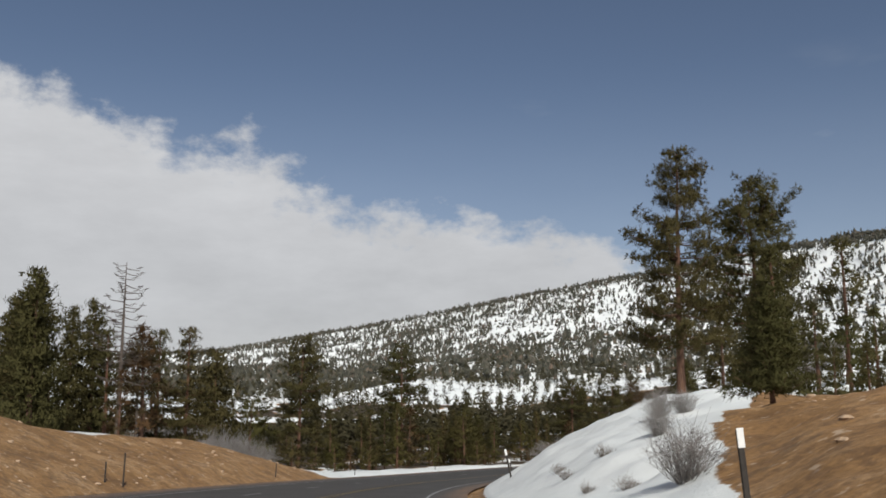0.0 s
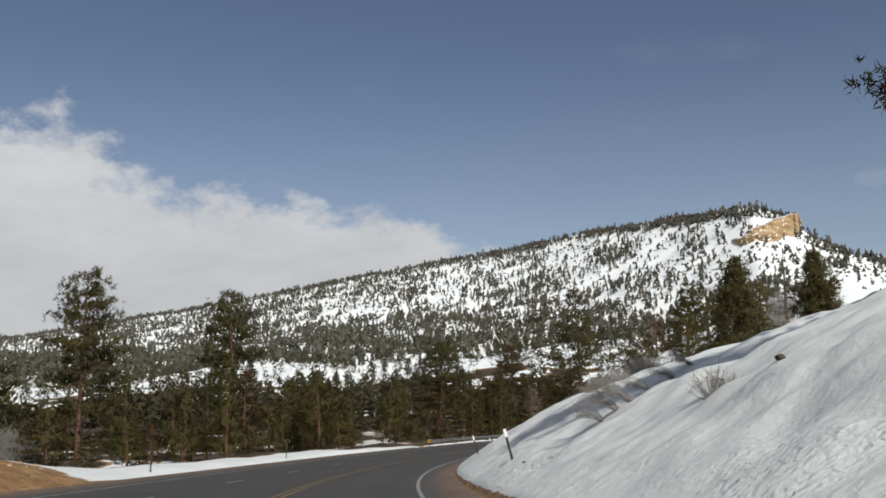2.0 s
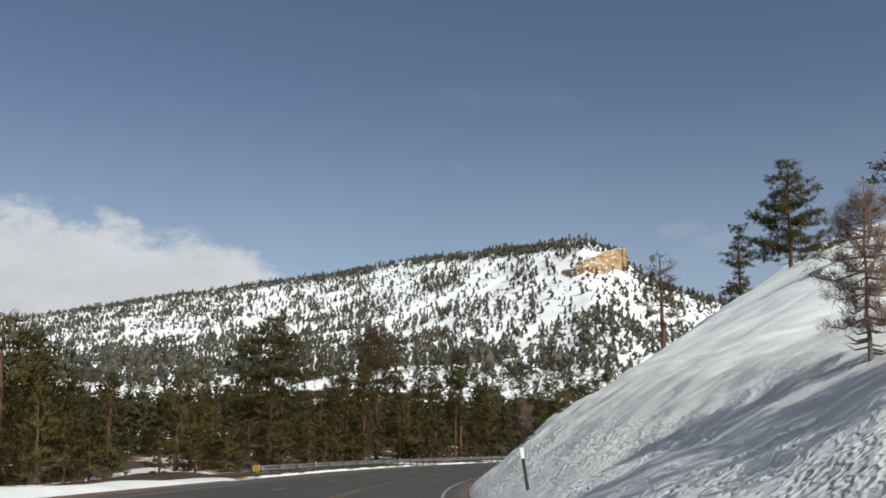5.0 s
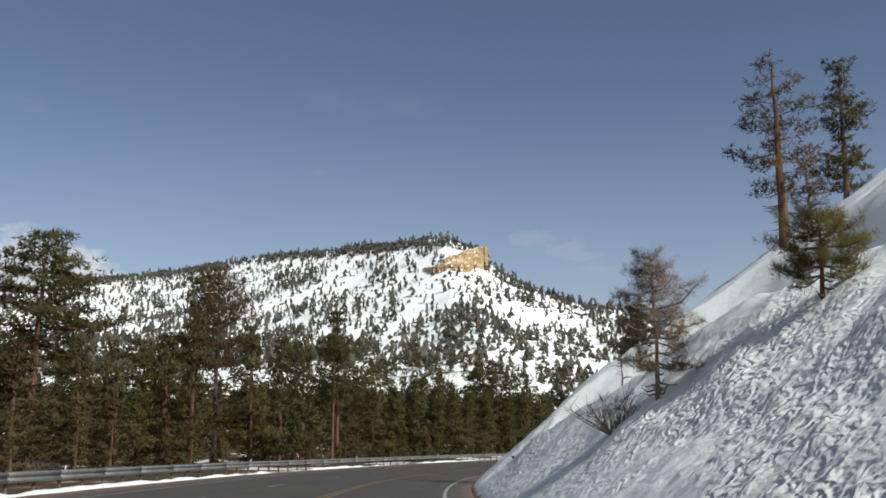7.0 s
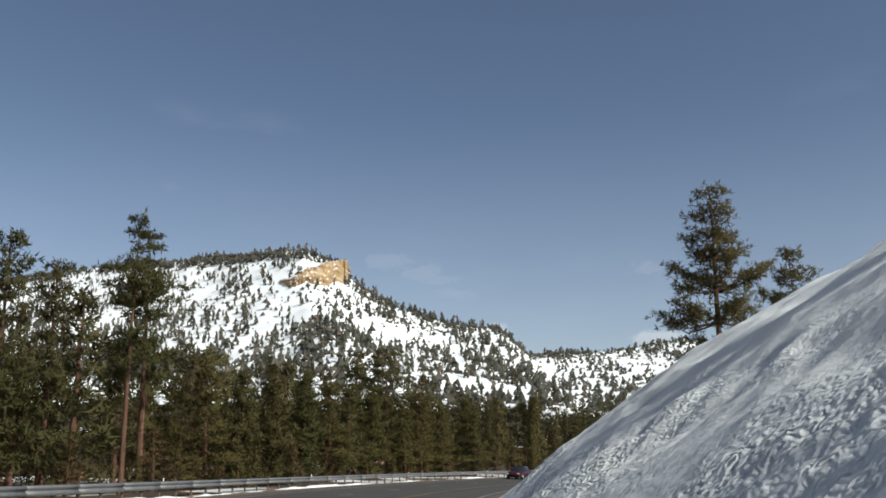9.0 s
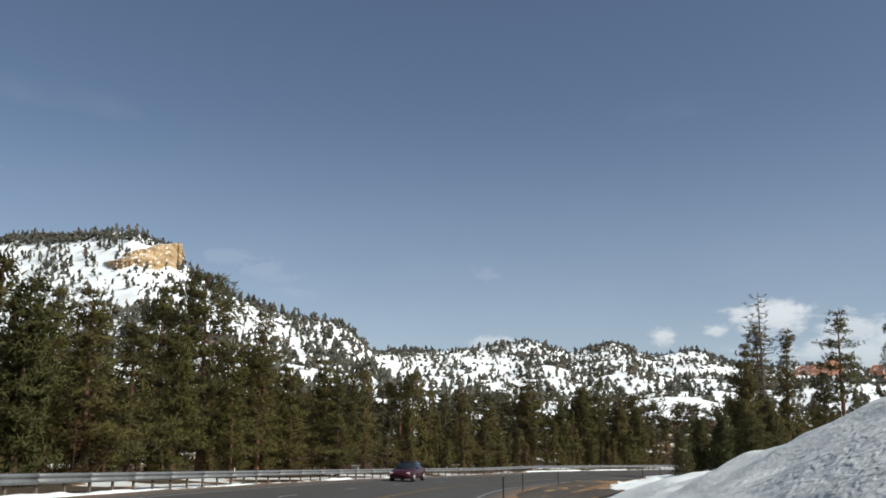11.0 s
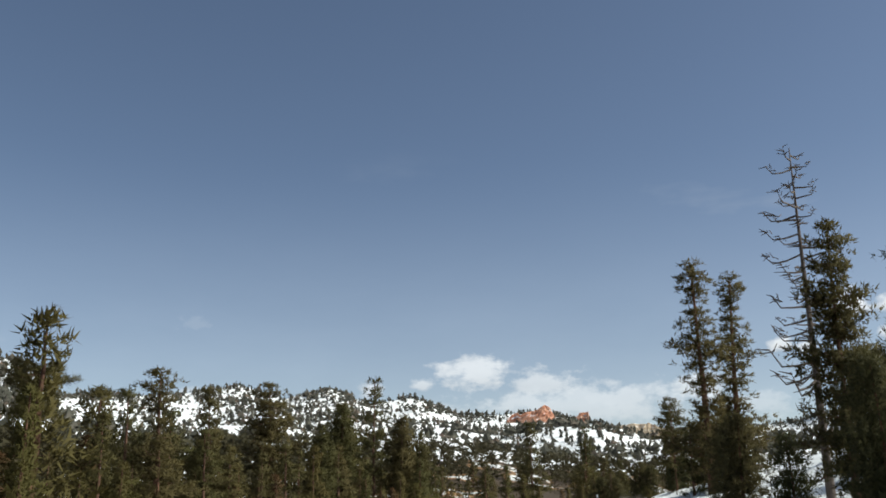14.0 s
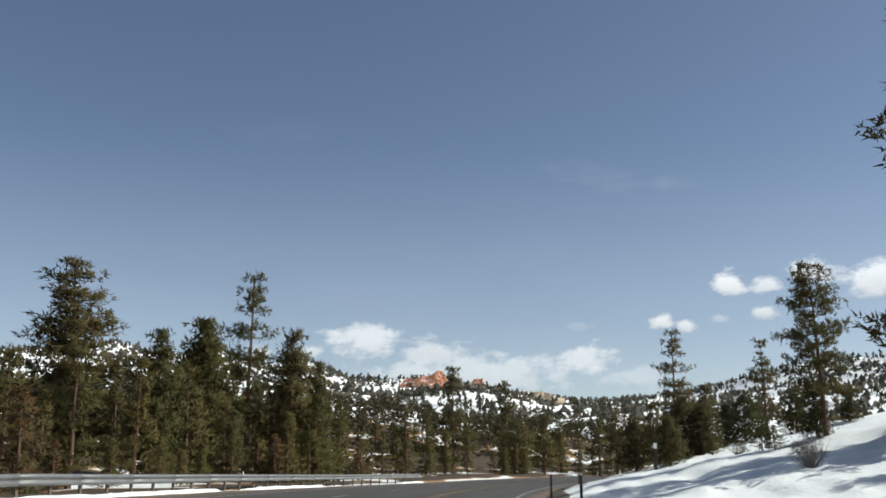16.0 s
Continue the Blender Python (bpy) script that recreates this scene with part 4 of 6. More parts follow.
# pattern trees; each is copied to its places and then taken away
TALL = [
    conifer(11, 16, 0.26, 3.8, 15, 6, round_top, 6, 0.32, 0.13, 0.30, M_PINE, M_BARK, 8, twig=7, inner=0.72, pad=0.72),
    conifer(12, 16, 0.30, 3.4, 15, 6, plume, 6, 0.32, 0.13, 0.28, M_PINE, M_BARK, 10, twig=7, inner=0.72, pad=0.70),
    conifer(13, 14, 0.12, 3.4, 18, 6, spire, 6, 0.33, 0.135, 0.27, M_OLIVE, M_BARK, 6, twig=6, inner=0.85, pad=0.68),
    conifer(14, 17, 0.44, 2.9, 12, 5, plume, 6, 0.32, 0.13, 0.24, M_PINE, M_BARK, 12, twig=7, inner=0.72, pad=0.66),
    conifer(15, 13, 0.14, 3.0, 16, 6, spire, 6, 0.33, 0.135, 0.24, M_PINE, M_BARK, 6, twig=6, inner=0.82, pad=0.66),
]
SLIM = [conifer(19, 13, 0.20, 2.5, 13, 5, open_cone, 7, 0.25, 0.10, 0.20, M_PINE, M_BARK, 8, twig=7, lift=0.10, inner=0.60, pad=0.60), conifer(20, 13, 0.16, 2.3, 15, 5, plume, 7, 0.25, 0.10, 0.20, M_PINE, M_BARK, 8, twig=7, lift=0.16, inner=0.60, pad=0.58)]
NARROW = conifer(27, 16, 0.06, 2.2, 27, 6, plume, 7, 0.27, 0.105, 0.24, M_PINE, M_BARK, 6, twig=7, lift=0.05, inner=0.8, pad=0.64)
TIERED = conifer(18, 16, 0.14, 3.9, 20, 7, open_cone, 6, 0.32, 0.135, 0.28, M_PINE, M_BARK, 6, twig=6, lift=0.06, inner=0.88, pad=0.64)
NEAR_PINE = [conifer(16, 16, 0.20, 3.9, 19, 6, tiered, 8, 0.25, 0.080, 0.30, M_PINE, M_BARK, 10, twig=9, lift=0.06, inner=0.66, pad=0.62), conifer(17, 15, 0.18, 3.6, 18, 6, round_top, 8, 0.25, 0.088, 0.26, M_PINE, M_BARK, 10, twig=10, lift=0.22, inner=0.64, pad=0.62)]
NEAR_BUSH = conifer(38, 7.0, 0.12, 2.4, 24, 8, cone, 7, 0.34, 0.080, 0.17, M_PINE, M_BARK, 2, twig=6, lift=0.10, inner=0.9, pad=0.60)
FLAT = conifer(21, 11, 0.74, 2.9, 7, 7, flat_top, 15, 0.40, 0.062, 0.24, M_PINE, M_BARK, 14)
LOOSE_PINE = conifer(26, 8, 0.34, 2.3, 11, 5, tiered, 15, 0.17, 0.032, 0.12, M_PINE, M_BARK, 6, twig=8, lift=0.12, inner=0.6, pad=0.46)
OPEN_PINE = conifer(22, 8, 0.10, 2.5, 16, 6, open_cone, 8, 0.21, 0.065, 0.13, M_PINE, M_BARK, 3, twig=6, lift=0.18, inner=0.62, pad=0.40)
HALF = conifer(23, 8, 0.22, 1.9, 13, 3, round_top, 7, 0.22, 0.055, 0.22, M_RUST, M_BARK, 16, twig=5, inner=0.45, pad=0.40)
BUSHY = [
    conifer(31, 7.0, 0.05, 2.2, 17, 7, cone, 5, 0.35, 0.125, 0.16, M_PINE, M_BARK, 0, twig=1, limbs=False),
    conifer(32, 7.5, 0.08, 2.1, 17, 7, spire, 5, 0.35, 0.125, 0.16, M_OLIVE, M_BARK, 2, twig=1, limbs=False),
    conifer(33, 6.5, 0.04, 2.4, 14, 7, round_top, 5, 0.35, 0.125, 0.17, M_OLIVE, M_BARK, 0, twig=1, limbs=False),
    conifer(34, 8.5, 0.14, 2.1, 16, 6, plume, 5, 0.36, 0.125, 0.16, M_PINE, M_BARK, 4, twig=1, limbs=False),
    conifer(35, 7.0, 0.10, 2.1, 15, 7, cone, 5, 0.36, 0.125, 0.16, M_RUST, M_BARK, 4, twig=1, limbs=False),
]
SMALL_DEAD = conifer(24, 3.2, 0.22, 1.15, 16, 6, round_top, 12, 0.16, 0.013, 0.05, M_DRY, M_TWIG, 14, fan=0.12)
SMALL_OLIVE = conifer(25, 1.7, 0.28, 0.95, 10, 7, round_top, 16, 0.14, 0.014, 0.045, M_YOUNG, M_BARK, 4, fan=0.09)
JUNIPER = conifer(36, 7.0, 0.02, 2.5, 22, 8, open_cone, 6, 0.28, 0.10, 0.17, M_JUNIPER, M_BARK, 0, twig=5, inner=0.85, lift=0.12, limbs=False, pad=0.72)
BIG_DENSE = conifer(37, 13, 0.05, 3.9, 25, 7, cone, 5, 0.40, 0.18, 0.3, M_PINE, M_BARK, 0, twig=5, inner=0.9, limbs=False, pad=0.8)
RUSTY = conifer(41, 15, 0.48, 2.9, 15, 6, round_top, 7, 0.30, 0.055, 0.22, M_RUST, M_DEAD, 16, twig=6, lift=0.2, inner=0.8, pad=0.6)
SNAGS = [dead_pine(51, 14, 3.3, 58, M_DEAD, 0.24), snag(52, 9, 2.0, 34, M_DEAD, 0.26, 4), snag(53, 6, 2.2, 14, M_DEAD, 0.15, 3)]
TWIGGY = snag(54, 3.2, 1.3, 60, M_TWIG, 0.06, 9)
SHRUBS = [shrub(61, 1.5, 0.9, 150, M_PALETWIG, None, 0.75), shrub(62, 0.8, 0.7, 56, M_TWIG), shrub(63, 1.2, 1.1, 40, M_TWIG, M_RUST), shrub(64, 2.2, 1.7, 150, M_PALETWIG, None, 1.7)]
SPRAY = spray(65, 1.2, 34, M_PALETWIG)
PATTERNS = [SPRAY] + TALL + SLIM + NEAR_PINE + [NARROW, TIERED, NEAR_BUSH, JUNIPER, BIG_DENSE, SMALL_DEAD, SMALL_OLIVE, FLAT, LOOSE_PINE, OPEN_PINE, HALF, RUSTY, TWIGGY] + BUSHY + SNAGS + SHRUBS
turn_rng = random.Random(5)


def plant(pattern, name, label, category, x, y, tall, wide=1.0, sink=0.1, group="", z=None, turn=None):
    k = tall / pattern["tall"]
    if z is None:
        z = zat(x, y)
    w = k * wide
    ob = copy_thing(pattern, Matrix.LocRotScale((x, y, z - sink), Euler((0, 0, turn_rng.uniform(0, 6.28) if turn is None else turn)), None))
    ob.scale = (w, w, k)
    ob.name = name
    for key in ("tall",):
        if key in ob:
            del ob[key]
    return tagged(ob, label, category, group)


PLACED = []


def tree(pattern, label, x, y, tall, wide=1.0, name="pine_tree", group="", turn=None):
    PLACED.append((x, y))
    return plant(pattern, name, label, "dead tree" if name == "dead_tree" else "tree", x, y, tall, wide, group=group, turn=turn)


PLACED += [(-20.0, 102.6), (-22.0, 101.0), (-24.0, 100.5), (-26.0, 98.8), (-28.0, 98.0), (-18.2, 103.5), (-19.0, 98.0), (-23.0, 95.0), (-27.0, 93.0)]
G_L = "tall pines beside the road"
LP = "tall ponderosa pine with reddish trunk and dark open crown"
# far side of the road, in order of travel
tree(BIG_DENSE, "large dense dark pine behind the soil bank", -29.5, 66.0, 10.8, 0.9, group=G_L)
tree(BIG_DENSE, "large dense dark pine behind the soil bank", -33.0, 72.0, 9.8, 0.9, group=G_L)
tree(BUSHY[3], "dark ragged pine behind the soil bank", -27.5, 76.0, 9.0, 1.0, group=G_L)
tree(BUSHY[4], "pine with rust-brown needles behind the soil bank", -24.0, 74.5, 9.0, 1.0, group=G_L)
tree(SNAGS[0], "tall bare grey dead tree with drooping limbs", -24.0, 69.0, 13.0, 0.95, "dead_tree")
tree(TALL[4], "slender dark pine behind the soil bank", -22.0, 80.0, 11.0, 0.9, group=G_L)
tree(BIG_DENSE, "large dense dark pine behind pale thickets", -25.7, 104.9, 14.2, 1.0, group=G_L)
tree(BUSHY[2], "broad dense dark pine behind pale thickets", -22.5, 109.0, 8.5, 1.0, group=G_L)
tree(TALL[0], LP, -20.8, 135.3, 18.6, 0.82, group=G_L)
tree(TALL[0], "tall ponderosa pine with rounded top over mixed woods", -7.1, 160.4, 20.6, 0.78, group=G_L, turn=2.0)
tree(TALL[0], "broad ponderosa pine with thick reddish trunk behind the guardrail", 27.1, 196.8, 15.8, 1.15, group=G_L, turn=1.0)
tree(SLIM[1], "thin dark pine with sparse crown behind the guardrail", 36.2, 191.1, 12.8, 0.8, group=G_L)
tree(RUSTY, "dying pine with thin reddish-brown crown", 42.0, 204.6, 16.0, 1.0, group=G_L)
tree(TALL[3], "tall slim pine with bare reddish trunk behind the guardrail", 54.6, 209.3, 14.0, 0.75, group=G_L)
tree(TALL[3], "tall slim pine with long bare reddish trunk", 58.9, 217.7, 15.6, 1.0, group=G_L, turn=4.0)
tree(TALL[2], "dense dark pine behind the guardrail", 102.2, 257.7, 14.6, 1.0, group=G_L)
tree(TALL[0], LP, 97.9, 245.5, 13.8, 0.95, group=G_L)
tree(SLIM[0], "slim pine with sparse top behind the guardrail", 107.8, 251.2, 12.8, 0.9, group=G_L)
tree(FLAT, "flat-topped pine with long bare reddish trunk", 154.8, 279.4, 11.0, 1.0, group=G_L)
tree(TALL[4], "dark pine with ragged crown behind the guardrail", 154.0, 267.9, 10.4, 1.1, group=G_L)
tree(TALL[4], "dark pine with pointed ragged crown", 161.5, 269.5, 10.2, 0.9, group=G_L)
tree(TIERED, "dark pine with dense tiered crown behind the guardrail", 190.3, 282.4, 13.8, 1.4, group=G_L)
tree(SLIM[0], "tall pine with tiered crown and reddish trunk", 206.3, 278.2, 16.8, 0.85, group=G_L)
tree(BIG_DENSE, "dense tall dark pine in the roadside woods", 212.0, 285.5, 14.0, 1.05, group=G_L)
tree(BIG_DENSE, "dense tall dark pine in the roadside woods", 222.3, 290.9, 15.5, 0.95, group=G_L)
tree(TALL[4], "dark pointed pine in the roadside woods", 250.8, 294.7, 15.0, 1.15, group=G_L)
tree(TALL[4], "slim dark pine standing over the woods", 277.1, 279.7, 16.4, 0.9, group=G_L)
tree(TALL[1], "slim dark pine standing over the woods", 340.4, 284.0, 16.5, 0.9, group=G_L)
tree(TALL[4], "dark pine in the distant roadside woods", 46.1, 306.1, 16.0, 0.9, group=G_L)
for x, y, t, w in ((-27.6, 62.2, 11.3, 0.8), (-29.9, 74.2, 10.2, 0.7), (-29.7, 78.6, 12.0, 0.7), (-31.5, 68.0, 9.6, 0.9)):
    tree(BIG_DENSE, "large dense dark pine behind the soil bank", x, y, t, w, group=G_L)
tree(TALL[4], "slender dark pine behind the soil bank", -24.6, 80.3, 10.8, 0.9, group=G_L)
tree(RUSTY, "pine with rust-brown needles behind the soil bank", -24.3, 74.1, 7.9, 1.1, group=G_L)
tree(BUSHY[4], "pine with rust-brown needles behind the soil bank", -22.0, 63.5, 4.6, 1.0, group=G_L)
LM = "mid-height dark pine close behind the guardrail"
for x, y, t, w, k in ((42.9, 198.6, 10.6, 0.95, 2), (46.6, 202.0, 10.5, 0.8, 4), (39.0, 201.0, 11.0, 0.9, 2), (31.4, 185.0, 7.6, 1.1, 2), (27.5, 182.0, 7.4, 1.2, 4), (50.5, 208.5, 11.0, 0.8, 4), (65.2, 222.0, 8.8, 1.1, 2), (84.0, 235.5, 9.2, 1.2, 2), (89.5, 240.5, 8.8, 1.2, 4), (93.5, 242.0, 9.0, 1.1, 2), (98.5, 243.0, 7.8, 1.3, 2), (103.0, 245.8, 9.2, 1.2, 2), (107.5, 247.5, 8.2, 1.3, 2), (86.0, 243.0, 10.4, 1.0, 2), (116.4, 251.7, 8.6, 1.0, 4), (122.1, 259.2, 10.8, 1.15, 2), (126.6, 260.4, 10.0, 1.15, 4), (119.0, 256.0, 8.6, 1.2, 2)):
    tree(TALL[k], LM, x, y, t, w, group=G_L)
for x, y, t, w in ((70.0, 226.0, 8.6, 0.9), (74.5, 229.5, 9.6, 0.9), (79.0, 232.0, 8.8, 0.9), (207.9, 275.2, 12.3, 0.8), (218.2, 277.4, 10.7, 0.9), (192.3, 277.5, 9.6, 0.9)):
    tree(BIG_DENSE, "dense dark pine close behind the guardrail", x, y, t, w, group=G_L)
# near side
G_R = "pines on the snow bank"
tree(NEAR_PINE[0], "tall ponderosa pine with red-brown trunk above the snow bank", 13.4, 52.2, 14.5, 0.85, group=G_R, turn=0.5)
tree(NEAR_PINE[1], "tall round-topped pine on the snowy slope", 20.7, 60.5, 14.2, 0.9, group=G_R, turn=3.0)
tree(NEAR_BUSH, "short dense green pine at the edge of bare soil", 9.1, 25.7, 3.25, 0.9, group=G_R)
tree(BUSHY[3], "dark pine on the snowy slope", 25.0, 57.0, 9.0, 1.1, group=G_R)
for x, y, t in ((17.5, 57.9, 5.5), (18.1, 52.3, 6.0), (15.2, 42.0, 7.0), (22.0, 65.0, 6.5), (21.0, 51.9, 5.4), (17.1, 40.5, 2.6), (20.9, 47.6, 4.6), (19.2, 41.8, 3.2), (23.8, 50.7, 5.0), (17.6, 36.6, 2.4)):
    tree(BUSHY[0], "dense dark green pine behind the snow mound", x, y, t, 1.05, group=G_R)
tree(NEAR_BUSH, "dense dark pine on top of the snow bank", 21.1, 81.3, 5.4, 0.9, group=G_R)
tree(NEAR_BUSH, "dense dark pine on top of the snow bank", 30.9, 89.3, 6.4, 0.9, group=G_R)
tree(LOOSE_PINE, "young pine with open crown on the snow bank", 17.5, 95.3, 7.7, 0.95, group=G_R)
tree(BUSHY[2], "low bushy dark pine above the snow bank", 40.0, 122.0, 5.0, 1.2, group=G_R)
for x, y, t in ((33.0, 112.0, 4.4), (41.0, 115.0, 3.8), (48.0, 126.0, 4.2), (36.0, 104.5, 3.4), (27.0, 99.0, 3.2), (45.0, 112.0, 3.6), (22.8, 99.3, 2.5), (24.5, 101.5, 3.0)):
    tree(BUSHY[2], "low bushy dark pine above the snow bank", x, y, t, 1.2, group=G_R)
tree(SNAGS[1], "bare dead pine with broken top above the bank", 46.6, 118.8, 8.6, 0.9, "dead_tree")
tree(OPEN_PINE, "dark young pine above the snow bank", 44.3, 135.2, 6.5, 1.1, group=G_R)
tree(HALF, "half-dead pine with bare twisted limbs on the steep bank", 48.3, 153.4, 7.6, 1.0, group=G_R, turn=1.2)
tree(SLIM[1], "dark pine rising above the steep snow bank", 60.6, 159.0, 8.4, 1.3, group=G_R)
tree(SMALL_OLIVE, "small olive-green pine rooted on the steep snow bank", 31.4, 139.5, 1.45, 0.85, group=G_R)
tree(SNAGS[2], "small grey dead stems on the steep snow bank", 34.0, 147.2, 1.05, 0.9, "dead_tree")
tree(SMALL_DEAD, "small dying pine with reddish-brown twigs on the bank", 30.6, 142.5, 2.7, 0.8, group=G_R)
tree(SMALL_DEAD, "small brown half-bare pine on the snow bank", 16.8, 104.3, 2.5, 0.75, group=G_R)
tree(SMALL_OLIVE, "small olive-brown pine on the crest of the snow bank", 16.4, 96.9, 1.7, 0.7, group=G_R)
tree(TWIGGY, "small grey leafless tree on the crest of the steep bank", 49.6, 153.1, 2.6, 1.0, "bare_tree")
tree(OPEN_PINE, "young pine above the end of the bank", 88.0, 191.5, 10.5, 0.8, group=G_R)
tree(TWIGGY, "small leafless tree above the end of the bank", 80.5, 188.5, 3.0, 1.0, "bare_tree")
tree(OPEN_PINE, "young pine with open crown at the end of the bank", 70.3, 185.4, 7.5, 0.95, group=G_R, turn=2.2)
tree(OPEN_PINE, "dark young pine behind the snow bank", 96.0, 196.6, 10.0, 0.9, group=G_R)
tree(JUNIPER, "low dark juniper at the road bend", 109.2, 212.4, 3.3, 1.15, group=G_R)
tree(SNAGS[0], "tall bare dead pine with fine grey limbs", 153.1, 228.3, 17.6, 0.75, "dead_tree")
tree(SLIM[1], "smaller dark pine beside a taller one above the slope", 156.5, 223.5, 7.6, 1.0, group=G_R)
tree(TIERED, "large ragged pine with pointed crown among junipers", 145.7, 227.4, 11.7, 0.8, group=G_R)
for x, y, t, w in ((134.5, 226.8, 4.4, 0.7), (136.8, 225.8, 5.2, 0.8), (139.2, 225.0, 6.4, 0.85), (142.6, 226.6, 5.8, 0.8), (144.0, 224.4, 5.0, 0.85), (148.5, 226.4, 6.4, 0.9), (127.0, 225.0, 3.4, 0.9), (133.5, 224.6, 4.6, 0.8), (135.0, 223.0, 5.0, 0.8), (136.4, 221.7, 1.9, 0.9), (143.5, 231.5, 4.0, 0.85), (139.0, 229.5, 3.0, 0.9)):
    tree(JUNIPER, "large dense dark green juniper beside the snowy road", x, y, t, w, group="junipers by the road")
tree(SLIM[0], "tall dark pine above the snowy slope", 158.1, 222.2, 12.1, 1.1, group=G_R)
tree(SLIM[1], "tall dark pine above the snowy slope", 170.3, 220.2, 10.8, 1.0, group=G_R)
tree(NARROW, "tall pine with ragged crown, one of a close pair", 171.7, 235.6, 16.2, 1.2, group=G_R)
tree(NARROW, "tall pine with ragged crown, one of a close pair", 175.4, 233.9, 15.0, 1.25, group=G_R)
for x, y, t in ((172.8, 237.0, 5.2), (174.6, 236.0, 5.6), (176.8, 234.9, 6.4)):
    tree(BUSHY[0], "dark bushy pine at the foot of taller pines", x, y, t, 0.95, group=G_R)
tree(JUNIPER, "large dense dark green juniper beside the snowy road", 166.0, 234.2, 4.8, 0.9, group="junipers by the road")
tree(JUNIPER, "large dense dark green juniper beside the snowy road", 162.5, 233.2, 4.8, 0.95, group="junipers by the road")
tree(TALL[0], "stout dark pine with rounded crown on the snow slope", 180.2, 239.2, 7.2, 0.75, group=G_R)
tree(SLIM[1], "slim pine on the snow slope", 203.3, 239.8, 6.3, 1.1, group=G_R)
tree(BUSHY[0], "dark bushy pine on the snow slope", 207.0, 243.5, 5.0, 1.2, group=G_R)
tree(SLIM[0], "slender pine standing beside the road", 225.2, 245.9, 12.2, 0.9, group=G_R)
for x, y, t in ((265.6, 256.7, 7.5), (192.8, 248.6, 3.3), (190.9, 247.4, 2.8), (190.0, 246.4, 3.3), (188.7, 245.6, 2.4), (196.5, 245.0, 3.6), (196.2, 243.9, 2.9), (203.2, 242.4, 2.7), (198.4, 241.4, 3.0), (202.3, 240.1, 1.4), (200.4, 238.3, 2.7), (180.5, 239.5, 1.9), (200.0, 235.3, 1.8)):
    tree(BUSHY[0] if t > 5 or t == 3.3 else JUNIPER, "dense dark green juniper thicket above the snowy roadside", x, y, t * 1.0, 1.25, group="junipers by the road")
for x, y, t in ((196.5, 243.9, 0.9), (180.2, 241.7, 1.0), (179.1, 241.3, 0.9), (176.8, 240.7, 0.5), (189.8, 243.5, 0.8)):
    tree(BUSHY[2], "small dark juniper on the snow slope", x, y, t, 1.3, group="junipers by the road")
for k in range(26):
    s, d = 318 + 3.6 * k + turn_rng.uniform(-1, 1), -(15.5 + (k * 7 % 13) * 1.0)
    p = on_road(s, d)
    tree(BUSHY[(0, 1, 3)[k % 3]], "dense dark pine close behind the guardrail", float(p[0]), float(p[1]), turn_rng.uniform(4.2, 7.6) * (1.0 if s < 380 else 0.75), 1.1, group="pines of the roadside woods")

# roadside woods on the far side
wood_rng = random.Random(77)
LABELS = ["bushy dark green pine in the roadside woods", "olive-green bushy pine in the roadside woods", "low olive-green pine in the roadside woods", "slim dark pine in the roadside woods", "pine with rust-brown needles in the roadside woods"]
DEEP = []
count = tries = 0
while count < 245 and tries < 9000:
    tries += 1
    s = wood_rng.uniform(84, 470)
    d = -(17.5 + 46 * wood_rng.random() ** 1.25)
    if s < 112 and d > -24 - (112 - s) * 0.2:
        continue
    p = on_road(s, d)
    if any((p[0] - a) ** 2 + (p[1] - b) ** 2 < 9.0 for a, b in PLACED):
        continue
    if d < -33:
        k = wood_rng.choices(range(5), (30, 26, 12, 28, 4))[0]
        if wood_rng.random() < 0.5:
            count += 1
            continue
        DEEP.append((BUSHY[k], float(p[0]), float(p[1]), wood_rng.triangular(4.5, 13.0, 7.0) * np.interp(s, [300, 350, 390], [1.0, 0.95, 0.75])))
        PLACED.append((float(p[0]), float(p[1])))
        count += 1
        continue
    k = wood_rng.choices(range(5), (28, 26, 12, 26, 8))[0]
    tall = wood_rng.triangular(3.8, 12.5, 6.4) * np.interp(s, [90, 130, 240, 300, 350, 390], [1.15, 1.08, 1.05, 1.0, 0.98, 0.75])
    tall = min(tall, 8.0) if s < 150 else tall
    if wood_rng.random() < 0.12:
        t = wood_rng.choice((1, 2, 4))
        tree(TALL[t], "mid-height dark pine in the roadside woods", float(p[0]), float(p[1]), min(tall * 1.25, 10.0), 0.95, group="pines of the roadside woods")
        count += 1
        continue
    tree(BUSHY[k], LABELS[k], float(p[0]), float(p[1]), tall, wood_rng.uniform(0.85, 1.15), group="pines of the roadside woods")
    count += 1


while count < 259:
    s, d = wood_rng.uniform(44, 92), -wood_rng.uniform(29, 64)
    p = on_road(s, d)
    if any((p[0] - a) ** 2 + (p[1] - b) ** 2 < 12 for a, b in PLACED):
        continue
    k = wood_rng.choice((0, 1, 3, 3))
    tree(BUSHY[k], LABELS[k], float(p[0]), float(p[1]), wood_rng.uniform(6.5, 9.5), 1.0, group="pines of the roadside woods")
    count += 1
for k in range(84):
    s = 96 + 290 * (k + wood_rng.random()) / 84
    d = -wood_rng.uniform(15.6, 19.5) - (5 if s < 135 else 0)
    p = on_road(s, d)
    plant(BUSHY[wood_rng.choice((1, 2, 4))], "young_pine", "low young pine at the edge of the woods", "tree", float(p[0]), float(p[1]), wood_rng.uniform(1.6, 4.0), wood_rng.uniform(1.0, 1.4), group="young pines at the wood's edge")


